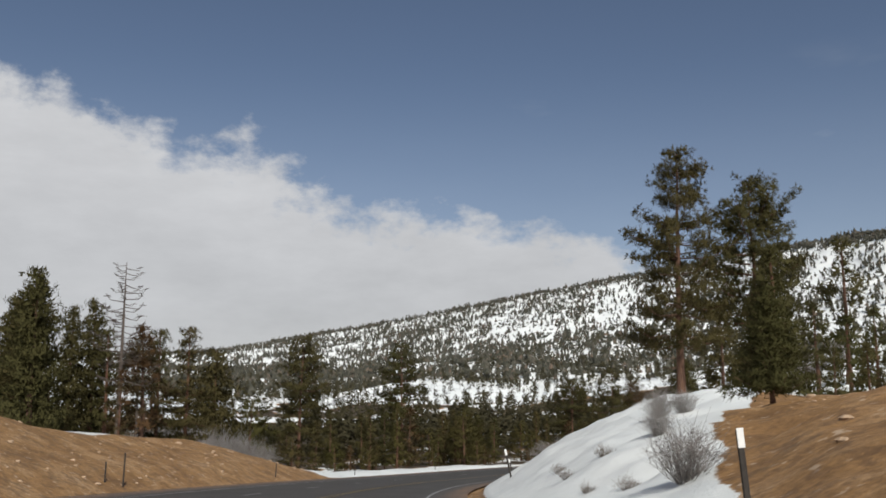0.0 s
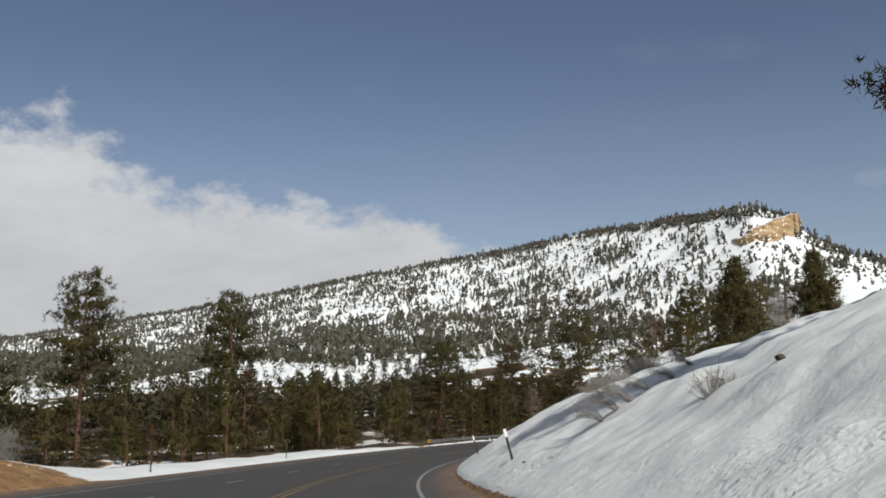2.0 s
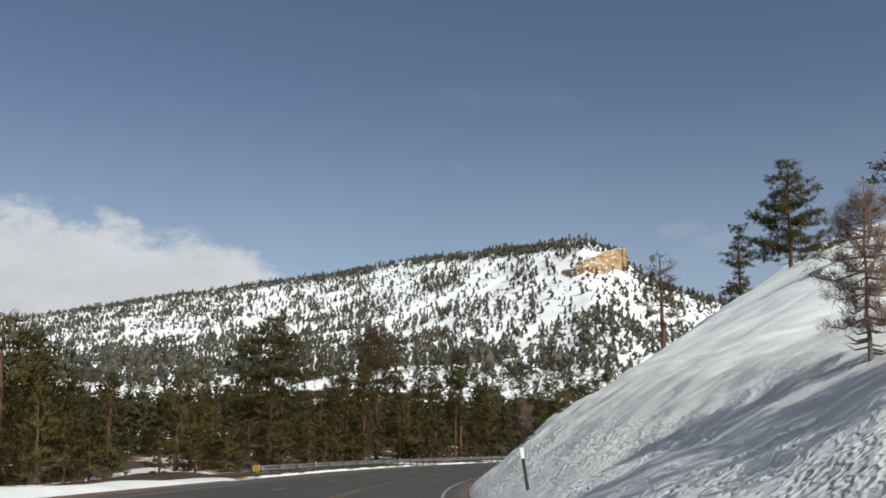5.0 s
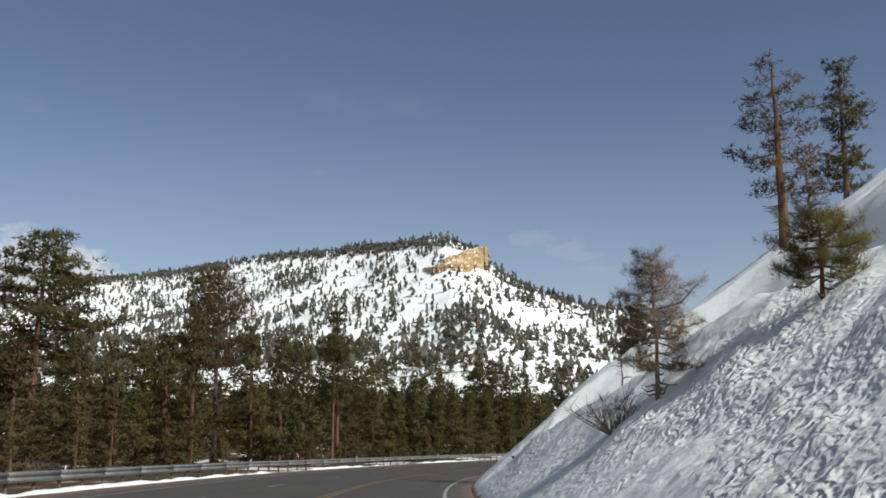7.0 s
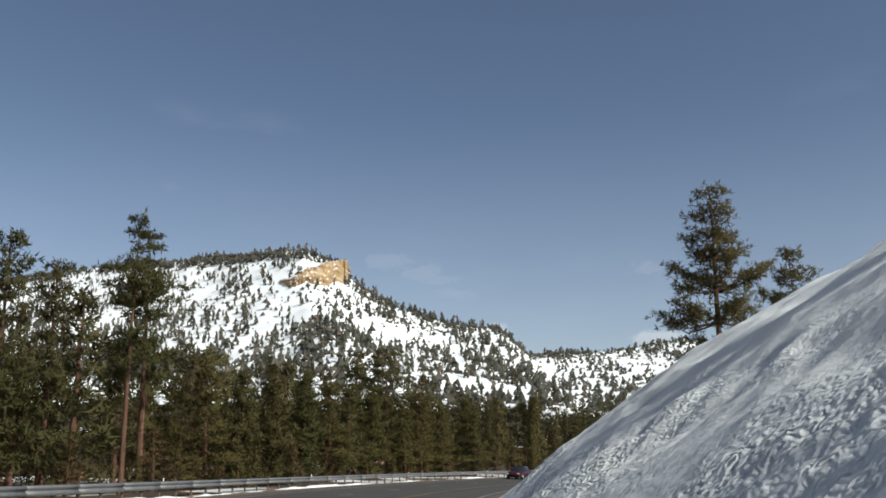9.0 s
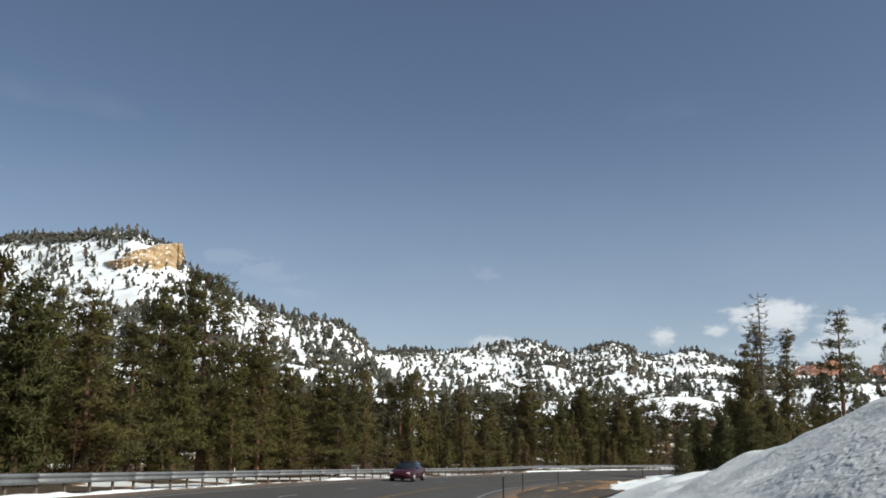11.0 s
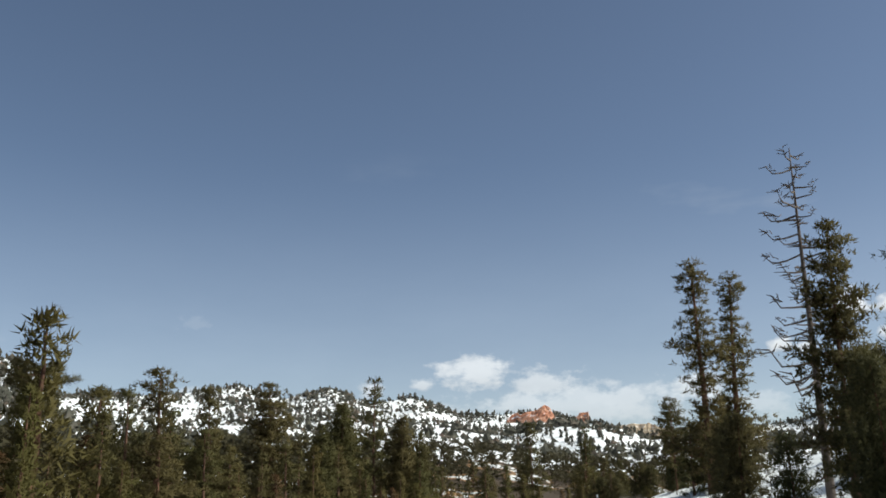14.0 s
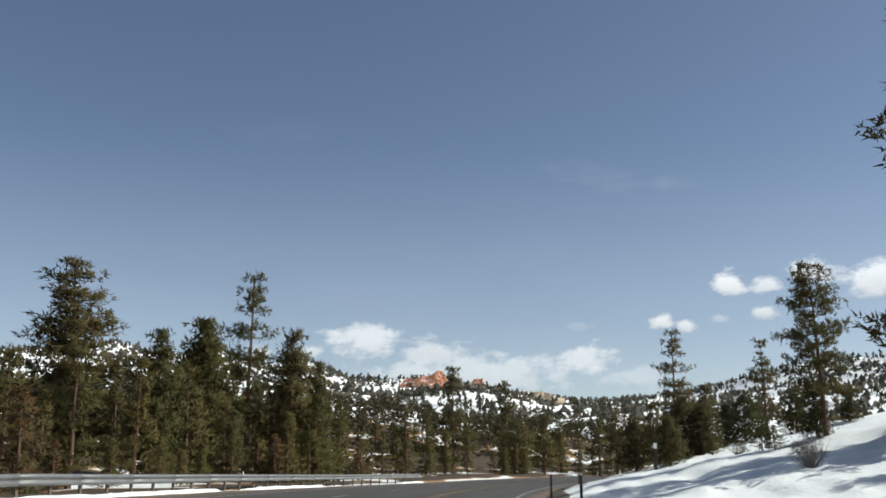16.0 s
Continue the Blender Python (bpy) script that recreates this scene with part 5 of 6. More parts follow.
# shrubs
def bush(k, label, x, y, tall, wide=1.0):
    return plant(SHRUBS[k], "shrub", label, "shrub", x, y, tall, wide, 0.05, "shrubs")


bush(0, "leafless grey shrub in the snow bank", 7.7, 33.1, 1.15)
bush(0, "leafless grey shrub in the snow bank", 8.3, 32.2, 0.9)
bush(0, "large leafless grey shrub at the edge of bare soil", 4.1, 15.9, 1.05, 1.25)
bush(0, "leafless grey shrub on the snow mound", 5.9, 25.6, 0.85, 1.1)
bush(1, "tuft of dry grey twigs at the foot of the snow", 3.7, 19.1, 0.34)
bush(1, "tuft of dry grey twigs at the foot of the snow", 3.1, 20.4, 0.27)
bush(1, "tuft of dry grey twigs at the foot of the snow", 3.2, 24.2, 0.3)
bush(1, "low dry shrub poking through snow", 4.3, 25.0, 0.35)
bush(1, "low dry shrub poking through snow", 3.3, 27.0, 0.32)
for x, y, t in ((-18.2, 103.5, 2.6), (-20.0, 102.6, 3.6), (-22.0, 101.0, 4.4), (-24.0, 100.5, 4.9), (-26.0, 98.8, 5.2), (-28.0, 98.0, 5.4), (-21.0, 99.5, 3.2), (-24.5, 97.0, 4.0), (-30.0, 96.5, 5.2)):
    bush(3, "wide pale leafless thicket behind the soil bank", x, y, t, 0.85)
for x, y, t in ((36, 108, 2.6), (40, 112, 3.0), (44, 116, 2.8), (47, 121, 3.0), (42, 108, 2.4), (50, 124.5, 3.2), (38, 104, 2.2), (33, 102, 2.2), (55, 128, 3.2), (30, 97, 2.0), (19.0, 95.5, 1.9), (20.5, 97.0, 2.1), (18.0, 92.5, 1.6), (22.5, 96.0, 2.0)):
    bush(3, "grey leafless thicket on the snowy hill", x, y, t, 0.8)
bush(2, "rust-brown leafy shrub on the snow bank", 20.8, 98.3, 1.3, 1.1)
bush(1, "dry twigs on the crest of the snow bank", 14.6, 95.0, 0.5)
for x, y, t in ((14.6, 92.2, 0.6), (15.8, 93.6, 0.8), (16.9, 94.6, 1.0), (17.2, 96.2, 1.2)):
    bush(0, "grey leafless thicket at the foot of a pine", x, y, t, 1.1)
bush(3, "pale leafless shrub on the crest of the bank", 17.0, 84.5, 1.3, 1.0)
bush(3, "pale leafless shrub on the crest of the bank", 15.2, 80.0, 1.1, 1.0)
bush(3, "pale leafless shrub on the crest of the bank", 17.5, 88.0, 1.0, 1.0)
for x, y, t in ((6.6, 62.0, 1.0), (7.0, 61.9, 1.2), (7.4, 61.9, 1.2), (8.5, 63.2, 1.0), (10.2, 65.2, 1.0), (11.0, 65.6, 0.9)):
    plant(SPRAY, "shrub", "pale leafless shrub arching out of the snow bank", "shrub", x, y, t, 1.0, 0.03, "shrubs", turn=2.8 + 0.3 * math.sin(7 * x))
bush(1, "dry twigs in the snow bank", 6.3, 55.0, 0.6)
bush(1, "dry twigs in the snow bank", 9.6, 70.0, 0.6)
bush(1, "dry twigs in the snow bank", 11.0, 75.0, 0.7)
bush(2, "brown shrub above the snow bank", 20.0, 99.0, 1.4)
bush(0, "leafless shrub on the snow slope", 169.3, 241.1, 1.0)
bush(1, "low dry shrub on the snow slope", 182.0, 242.5, 0.6)
bush(1, "dry twigs on the steep snow bank", 36.8, 151.4, 0.45)
bush(1, "arching leafless shrub low on the steep snow bank", 30.2, 143.2, 0.7, 1.4)


def joined_wood(places):
    """Trees too deep in the wood to tell apart, as one mesh of trunks and crowns."""
    rng = np.random.RandomState(19)
    vs, ns, tri, slots, base = [], [], [], [], 0
    for pattern, x, y, tall in places:
        tv, tf, cv, cf, nv = SHAPES[pattern.name]
        k, a = tall / pattern["tall"], rng.uniform(0, 6.28)
        turn = np.array([[math.cos(a), math.sin(a), 0], [-math.sin(a), math.cos(a), 0], [0, 0, 1]])
        spot = np.array([x, y, zat(x, y) - 0.1])
        for verts, faces, normals, slot in ((tv, [t for f in tf for t in ((f[0], f[1], f[2]), (f[0], f[2], f[3]))], None, 1), (cv, cf, nv, 0)):
            vs.append((np.asarray(verts) * k) @ turn + spot)
            ns.append(normals @ turn if normals is not None else np.zeros((len(verts), 3)))
            tri.append(np.asarray(faces) + base)
            slots.append(np.full(len(faces), slot))
            base += len(verts)
    me = fast_mesh("wood_depth", np.concatenate(vs), np.concatenate(tri), M_DEEP, True)
    me.materials.append(M_BARK)
    me.polygons.foreach_set("material_index", np.concatenate(slots).astype(np.int32))
    me.normals_split_custom_set_from_vertices([tuple(n) for n in np.concatenate(ns)])
    return tagged(new("wood_depth", me), "deeper rows of dense dark pines in the roadside woods", "trees", kind="stuff")


joined_wood(DEEP)
for pattern in PATTERNS:
    for o in (*pattern.children_recursive, pattern):
        bpy.data.objects.remove(o)


# far woods: joined geometry
def many(template_v, template_f, place, scale, turn):
    """Copies of a small template at many places, as one array."""
    c, s = np.cos(turn)[:, None], np.sin(turn)[:, None]
    tv = template_v[None]
    x = tv[..., 0] * c - tv[..., 1] * s
    y = tv[..., 0] * s + tv[..., 1] * c
    v = np.stack([x * scale[:, :1], y * scale[:, :1], np.broadcast_to(tv[..., 2], x.shape) * scale[:, 1:]], -1) + place[:, None]
    n = template_v.shape[0]
    f = (template_f[None] + (np.arange(len(place)) * n)[:, None, None]).reshape(-1, template_f.shape[1])
    return v.reshape(-1, 3), f


def far_tree(seed, sides, rings):
    """Small ragged round-shouldered pine, one unit high."""
    rng = np.random.RandomState(seed)
    v, f = [], []
    for k in range(rings):
        z0, z1 = 0.10 + 0.78 * k / rings, 0.10 + 0.78 * (k + 1.7) / rings
        r = 0.25 * math.sin(math.pi * (0.34 + 0.56 * k / rings)) * rng.uniform(0.6, 1.3)
        b = len(v)
        ox, oy = rng.normal(size=2) * 0.085
        for j in range(sides):
            a = 6.283 * j / sides + rng.uniform(-0.35, 0.35)
            rr = r * rng.uniform(0.5, 1.35)
            v.append((ox + math.cos(a) * rr, oy + math.sin(a) * rr, z0 + rng.uniform(-0.06, 0.08)))
        v.append((ox, oy, min(1.0, z1)))
        for j in range(sides):
            f.append((b + j, b + (j + 1) % sides, b + sides))
    return np.array(v), np.array(f)


fr_ = np.random.RandomState(8)


def scatter(n, az0, az1, u0, u1, keep):
    a = fr_.uniform(az0, az1, n)
    rc, _ = crest(a)
    u = fr_.uniform(u0, u1, n)
    r = 150 + u * (rc - 150)
    x, y = OX + np.sin(np.radians(a)) * r, OY + np.cos(np.radians(a)) * r
    ok = fr_.rand(n) < keep(x, y, u, a) * np.minimum(1.0, r * (rc - 150) / 2.4e6)
    x, y, u = x[ok], y[ok], u[ok]
    z, s, d = height(x, y)
    near = (np.abs(d) < 72) & (s < 560)
    return x[~near], y[~near], z[~near], u[~near]


def slope_keep(x, y, u, a):
    clump = smoothstep(-0.22, 0.34, 0.55 * fbm(a / 1.4 + 4, u * 4, 4) + 0.85 * fbm(x / 24, y / 24 + 8, 3) + 0.10 * smoothstep(8, -4, a))
    left = smoothstep(14, 2, a)
    low = (0.06 + 0.12 * left) * smoothstep(0.80, 0.40, u)
    top = (0.7 + 0.9 * left) * smoothstep(0.95, 0.98, u)
    main = smoothstep(38, 28, a)
    return np.clip(0.06 + 0.05 * main + (0.55 + 0.30 * main) * clump + low + top, 0, 1)


def stuff(name, v, f, mat, label):
    return tagged(new(name, fast_mesh(name, v, f, mat, False)), label, "trees", kind="stuff")


allv, allf, base = [], [], 0
for k in range(4):
    x, y, z, u = scatter(21000, -24, 104, 0.26, 1.0, slope_keep)
    tv_, tf_ = far_tree(100 + k, 4, 4)
    h_ = (4.4 + 8.0 * fr_.rand(len(x)) ** 1.2) * np.interp(np.degrees(np.arctan2(x - OX, y - OY)), [34, 46], [1.0, 0.7])
    v, f = many(tv_, tf_, np.stack([x, y, z - 0.4], 1), np.stack([h_ * np.interp(np.degrees(np.arctan2(x - OX, y - OY)), [36, 48], [1.0, 1.5]) * fr_.uniform(0.6, 1.02, len(x)), h_], 1), fr_.uniform(0, 6.28, len(x)))
    allv.append(v)
    allf.append(f + base)
    base += len(v)
for k in range(2):
    a_ = fr_.uniform(-24, 92, 4200)
    a_ = a_[fr_.rand(4200) < 0.22 + 0.75 * smoothstep(-0.35, 0.25, fbm(a_ / 0.9 + 3, a_ * 0 + 2.0, 3)) * np.interp(a_, [24, 29, 33, 36, 55, 57, 63, 65], [1.0, 0.55, 0.8, 1.0, 0.7, 1.0, 1.0, 0.6])]
    rc_ = crest(a_)[0] - np.interp(a_, [24, 34, 45], [40, 46, 70]) * fr_.rand(len(a_)) ** 1.5 + 3
    x, y = OX + np.sin(np.radians(a_)) * rc_, OY + np.cos(np.radians(a_)) * rc_
    z = height(x, y)[0]
    tv_, tf_ = far_tree(110 + k, 5, 4)
    h_ = fr_.uniform(3.0, 8.0, len(x)) * np.interp(a_, [25, 30, 36, 45], [1.0, 0.7, 0.62, 0.55])
    v, f = many(tv_, tf_, np.stack([x, y, z - 0.9], 1), np.stack([h_ * np.interp(a_, [25, 36], [1.55, 2.0]), h_], 1), fr_.uniform(0, 6.28, len(x)))
    allv.append(v)
    allf.append(f + base)
    base += len(v)
x, y, z, u = scatter(42000, -24, 104, 0.28, 0.99, lambda x, y, u, a: np.clip(0.10 + 0.9 * smoothstep(-0.1, 0.35, fbm(x / 45, y / 45 + 20, 4) + 0.12 * smoothstep(14, 0, a)), 0, 1))
tv_, tf_ = far_tree(120, 5, 1)
h_ = fr_.uniform(1.0, 2.6, len(x))
v, f = many(tv_, tf_, np.stack([x, y, z - 0.3], 1), np.stack([h_ * 4.2, h_ * 1.4], 1), fr_.uniform(0, 6.28, len(x)))
allv.append(v)
allf.append(f + base)
stuff("mountain_forest", np.concatenate(allv), np.concatenate(allf), M_FARTREE, "scattered dark pines over the snowy mountainside")


def valley_tree(seed):
    """Mid-distance pine, one unit high: a trunk and a few dozen needle blades."""
    rng = np.random.RandomState(seed)
    tv, tf = [], []
    cs, ax = [], []
    for i in range(16):
        u = rng.rand() ** 0.8
        r = 0.20 * (1 - u) ** 0.7 + 0.02
        a = rng.uniform(0, 6.28)
        cs.append((math.cos(a) * r * rng.uniform(0.4, 1.1), math.sin(a) * r * rng.uniform(0.4, 1.1), 0.12 + 0.84 * u))
        ax.append((math.cos(a) * 0.5, math.sin(a) * 0.5, 0.6))
    v, f = tufts(rng, np.array(cs), np.array(ax), 3, 0.18, 0.10)
    t = np.array([(0.012, 0, 0), (-0.006, 0.01, 0), (-0.006, -0.01, 0), (0, 0, 0.95)])
    tf_ = np.array([(0, 1, 3), (1, 2, 3), (2, 0, 3)]) + len(v)
    return np.concatenate([v, t]), np.concatenate([f, tf_])


allv, allf, base = [], [], 0
for k in range(5):
    x, y, z, u = scatter(7000, -26, 104, 0.0, 0.55, lambda x, y, u, a: np.clip(0.62 + 0.9 * fbm(x / 60, y / 60, 3), 0.03, 1) * (1 - 0.55 * smoothstep(16, 4, a) * smoothstep(0.08, 0.2, u)) * (1 - smoothstep(8, 24, a) * smoothstep(0.22, 0.42, u) * 0.86))
    tv_, tf_ = valley_tree(200 + k)
    h_ = fr_.uniform(6.0, 10.5, len(x)) * np.interp(np.degrees(np.arctan2(x - OX, y - OY)), [20, 45, 62], [1.0, 0.8, 0.55])
    v, f = many(tv_, tf_, np.stack([x, y, z - 0.3], 1), np.stack([h_ * fr_.uniform(0.85, 1.3, len(x)), h_], 1), fr_.uniform(0, 6.28, len(x)))
    allv.append(v)
    allf.append(f + base)
    base += len(v)
# the wood's depth behind the first rows of trees
xs, ys = [], []
for _ in range(1300):
    s, d = wood_rng.uniform(90, 560), -wood_rng.uniform(58, 105)
    p = on_road(s, d)
    xs.append(p[0])
    ys.append(p[1])
for _ in range(60):
    s, d = wood_rng.uniform(250, 560), wood_rng.uniform(38, 90)
    p = on_road(s, d)
    xs.append(p[0])
    ys.append(p[1])
xs, ys = np.array(xs), np.array(ys)
zs_ = height(xs, ys)[0]
tv_, tf_ = valley_tree(230)
h_ = fr_.uniform(6.0, 9.8, len(xs)) * np.interp(np.degrees(np.arctan2(xs - OX, ys - OY)), [45, 62], [0.9, 0.6])
v, f = many(tv_, tf_, np.stack([xs, ys, zs_ - 0.3], 1), np.stack([h_ * 1.1, h_], 1), fr_.uniform(0, 6.28, len(xs)))
allv.append(v)
allf.append(f + base)
stuff("valley_forest", np.concatenate(allv), np.concatenate(allf), M_VALLEY, "dense dark pine woods on the valley floor")


# ---- rock outcrops on the ridges
def rock_wall(name, label, line, depth, n, seed, mat, out, cap=-4.0, step=0.7):
    """A cliff: a broken face along a line of (x, y, foot, top), with a sloping cap behind it. out: the way it faces."""
    rng = np.random.RandomState(seed)
    line = np.array(line, float)
    t = np.linspace(0, len(line) - 1, n)
    ax, ay, z0, z1 = (np.interp(t, np.arange(len(line)), line[:, k]) for k in range(4))
    rows = 14
    joint = np.cumsum(rng.rand(n) < 0.22)
    shift = rng.uniform(-3.0, 3.0, joint.max() + 1)[joint]
    lift = rng.uniform(-1.8, 1.2, joint.max() + 1)[joint]
    o = np.array(out) / np.hypot(*out)
    v = []
    for j in range(n):
        for k in range(rows + 5):
            if k < rows:
                f = k / (rows - 1)
                ledge = -step * math.floor(f * 5.2 + 0.35 * math.sin(j * 0.5))
                b = shift[j] + ledge + fbm(j * 0.35 + seed, k * 0.55, 4) * 3.2
                z = z0[j] + (z1[j] + lift[j] - z0[j]) * f
            else:
                g = (k - rows + 1) / 5
                b = shift[j] - 5 * step - g * depth
                z = z1[j] + lift[j] + 1.0 * math.sin(g * 3.1) + cap * g
            v.append((ax[j] + o[0] * b, ay[j] + o[1] * b, z))
    me = fast_mesh(name, v, grid_faces(n, rows + 5), mat, False)
    return tagged(new(name, me), label, "cliff")


rock_wall("cliff", "tan sandstone cliff under a snowy mountain crest", [(473, 912, 126, 138.4), (470, 891, 122, 139.2), (477, 882, 121, 144.0), (491, 879, 124, 150.2), (514, 890, 129, 160.3), (546, 917, 138, 171.2), (564, 937, 144, 173.9), (583, 960, 151, 169.5)], 42, 90, 3, M_CLIFF, (-0.45, -1.0), 5.0, 1.7)
rock_wall("rock_band", "low tan rock band on the snowy slope", [(362, 1197, 117, 120), (382, 1203, 118, 124), (400, 1206, 120, 123)], 9, 18, 5, M_CLIFF, (-0.3, -1.0))
rock_wall("cliff", "small tan cliff at the ridge's end", [(676, 838, 92, 99), (690, 845, 92, 104), (702, 852, 88, 101)], 10, 18, 7, M_CLIFF, (-0.2, -1.0))
rock_wall("red_rock_wall", "weathered red rock wall on the far ridge", [(1083, 545, 54, 67.9), (1083, 536, 54, 71.3), (1084, 524, 54, 72.2), (1087, 512, 54, 74.6), (1090, 504, 54, 80.0), (1094, 499, 54, 77.9), (1102, 496, 56, 68.8)], 14, 34, 9, M_RED, (-0.95, -0.3), -1.0)
rock_wall("rock_tower", "square red rock tower on the far ridge", [(1123, 476, 55, 69.3), (1119, 471, 54, 73.8), (1120, 463, 54, 74.3), (1126, 462, 55, 66.8)], 10, 16, 11, M_RED, (-0.95, -0.3), -1.0)
rock_wall("rock_buttress", "pale tan buttressed rock wall on the far ridge", [(1178, 456, 33, 52.8), (1176, 442, 31, 59.4), (1174, 425, 29, 63.3), (1176, 410, 29, 61.9), (1180, 398, 29, 58.7), (1190, 383, 30, 54.0)], 14, 40, 13, M_PALE, (-0.95, -0.2), -1.0)


# ---- ploughed snow left beneath the guardrail
s_b = np.arange(148, 384, 0.5)
f_b = np.linspace(0, 1, 7)
gs_, gf_ = np.meshgrid(s_b, f_b, indexing="ij")
gd_ = -11.3 - 0.6 * gf_ + 0.12 * fbm(gs_ / 2, gf_ * 2, 3)
gp = on_road(gs_, gd_)
gp[..., 2] += -0.04 + np.sin(np.pi * np.clip(gf_, 0, 1)) * 0.14 * smoothstep(-0.05, 0.22, fbm(gs_ / 6 + 40, gf_ * 0.6, 4)) + 0.04 * fbm(gs_ / 0.8, gf_ * 3, 2) - 0.06 * (np.abs(gf_ - 0.5) > 0.48)
berm_me = fast_mesh("snow_berm", gp.reshape(-1, 3), grid_faces(len(s_b), len(f_b)), M_BANK)
for at in ("bare", "chunky"):
    set_attr(berm_me, at, np.zeros(gs_.size))
set_attr(berm_me, "soil_and_shade", np.full(gs_.size, 0.12))
structure("snow_berm", berm_me, "low broken ridge of ploughed snow beneath the guardrail", "snow")


# ---- guardrail
def frame_at(s, d, h=0.0, lean=0.0):
    """Pose at a place by the road: y along it, x to its right."""
    p = on_road(s, d, h)
    a = float(np.interp(s, SS, HEAD))
    return Matrix.Translation(Vector(p)) @ Matrix.Rotation(-a, 4, "Z") @ Matrix.Rotation(lean, 4, "Y")


RAIL_D, RAIL_0, RAIL_1, PANEL = -11.72, 154.4, 382.5, 3.8
SECTION = [(0.00, 0.71), (0.05, 0.69), (0.085, 0.65), (0.085, 0.61), (0.02, 0.56), (0.02, 0.52), (0.085, 0.47), (0.085, 0.43), (0.05, 0.39), (0.00, 0.37)]
rail = new("guardrail")
tagged(rail, "galvanised steel guardrail on short posts along the road's edge", "guardrail")
n_panels = int((RAIL_1 - RAIL_0) / PANEL)
post_bm = bmesh.new()
box(post_bm, 0, 0, 0.25, 0.05, 0.15, 0.95)
box(post_bm, -0.03, 0, 0.25, 0.012, 0.17, 0.95)
box(post_bm, 0.06, 0, 0.54, 0.09, 0.14, 0.30, 0.01)
post_me = bpy.data.meshes.new("post")
post_bm.to_mesh(post_me)
post_bm.free()
post_me.materials.append(M_POSTWOOD)
for i in range(n_panels):
    s0 = RAIL_0 + i * PANEL
    v, f = [], []
    n = len(SECTION)
    for q in range(4):
        s = s0 + PANEL * q / 3 + (0.06 if q == 3 else 0)
        flare = -0.5 * max(0, (158 - s) / 8) ** 2
        for x, z in SECTION:
            v.append(tuple(on_road(s, RAIL_D + 0.11 + x + flare + (0.004 if i % 2 else 0), z)))
    for q in range(3):
        for j in range(n - 1):
            f.append((q * n + j, q * n + j + 1, (q + 1) * n + j + 1, (q + 1) * n + j))
    beam = part_mesh("beam", mesh_of("beam", v, f, M_STEEL, True), rail)
    mod = beam.modifiers.new("thick", "SOLIDIFY")
    mod.thickness = 0.004
    for q in (0.0, 0.5):
        o = part_mesh("post", post_me, rail)
        s = s0 + PANEL * q + 0.3
        o.matrix_basis = frame_at(s, RAIL_D - 0.5 * max(0, (158 - s) / 8) ** 2, 0.0)
for s in (RAIL_0 - 0.15, RAIL_1 - 1.0):
    bm = bmesh.new()
    bmesh.ops.create_cone(bm, cap_ends=True, segments=12, radius1=0.13, radius2=0.13, depth=0.36, matrix=frame_at(s, RAIL_D + 0.12 - (0.5 if s < 200 else 0), 0.54))
    part("end_terminal", bm, M_STEEL, rail, smooth=True)
for s in np.arange(RAIL_0 + 12, RAIL_1, 22.8):
    bm = bmesh.new()
    box(bm, 0, 0, 0.78, 0.02, 0.09, 0.14, 0.004, frame_at(float(s), RAIL_D + 0.05))
    part("reflector", bm, M_WHITECAP, rail, "small white reflector on the rail")


# ---- marker sign at the rail's end
def hazard_sign(s, d):
    root = new("object_marker_sign")
    root.matrix_basis = frame_at(s, d)
    tagged(root, "yellow and black striped hazard marker at the guardrail's end", "sign")
    bm = bmesh.new()
    box(bm, 0, 0, 0.35, 0.06, 0.04, 1.2, 0.005)
    part("post", bm, M_DARKPOST, root)
    bm = bmesh.new()
    box(bm, 0, -0.035, 0.56, 0.42, 0.012, 0.42, 0.004)
    part("plate", bm, M_SIGNY, root, "yellow sheet")
    for k in range(3):
        bm = bmesh.new()
        c = -0.20 + 0.20 * k
        pts = []
        for a, b in ((c - 0.05, -1), (c + 0.05, -1), (c + 0.05, 1), (c - 0.05, 1)):
            pts.append((max(-0.205, min(0.205, a + b * 0.15)), 0.56 - b * 0.205 * (1 if abs(a + b * 0.15) <= 0.205 else 0.72)))
        top = [bm.verts.new((x, -0.0455, z)) for x, z in pts]
        low = [bm.verts.new((x, -0.0415, z)) for x, z in pts]
        bm.faces.new(top)
        for i in range(4):
            bm.faces.new((top[i], top[(i + 1) % 4], low[(i + 1) % 4], low[i]))
        part("stripe", bm, M_BLACK, root, "black diagonal stripe")
    return root


hazard_sign(154.0, RAIL_D - 0.1)


def marker_stake(s, d, tall):
    root = new("marker_stake")
    p = on_road(s, d)
    m = frame_at(s, d)
    m.translation.z = zat(p[0], p[1]) - 0.1
    root.matrix_basis = m
    tagged(root, "thin stake with small orange marker plate behind the guardrail", "marker")
    bm = bmesh.new()
    box(bm, 0, 0, tall / 2, 0.035, 0.035, tall, 0.004)
    part("stake", bm, M_DARKPOST, root)
    bm = bmesh.new()
    box(bm, 0, -0.026, tall - 0.1, 0.10, 0.012, 0.15, 0.004)
    part("plate", bm, M_SIGNY, root, "orange-yellow plate")
    return root


marker_stake(159.0, -14.0, 1.5)


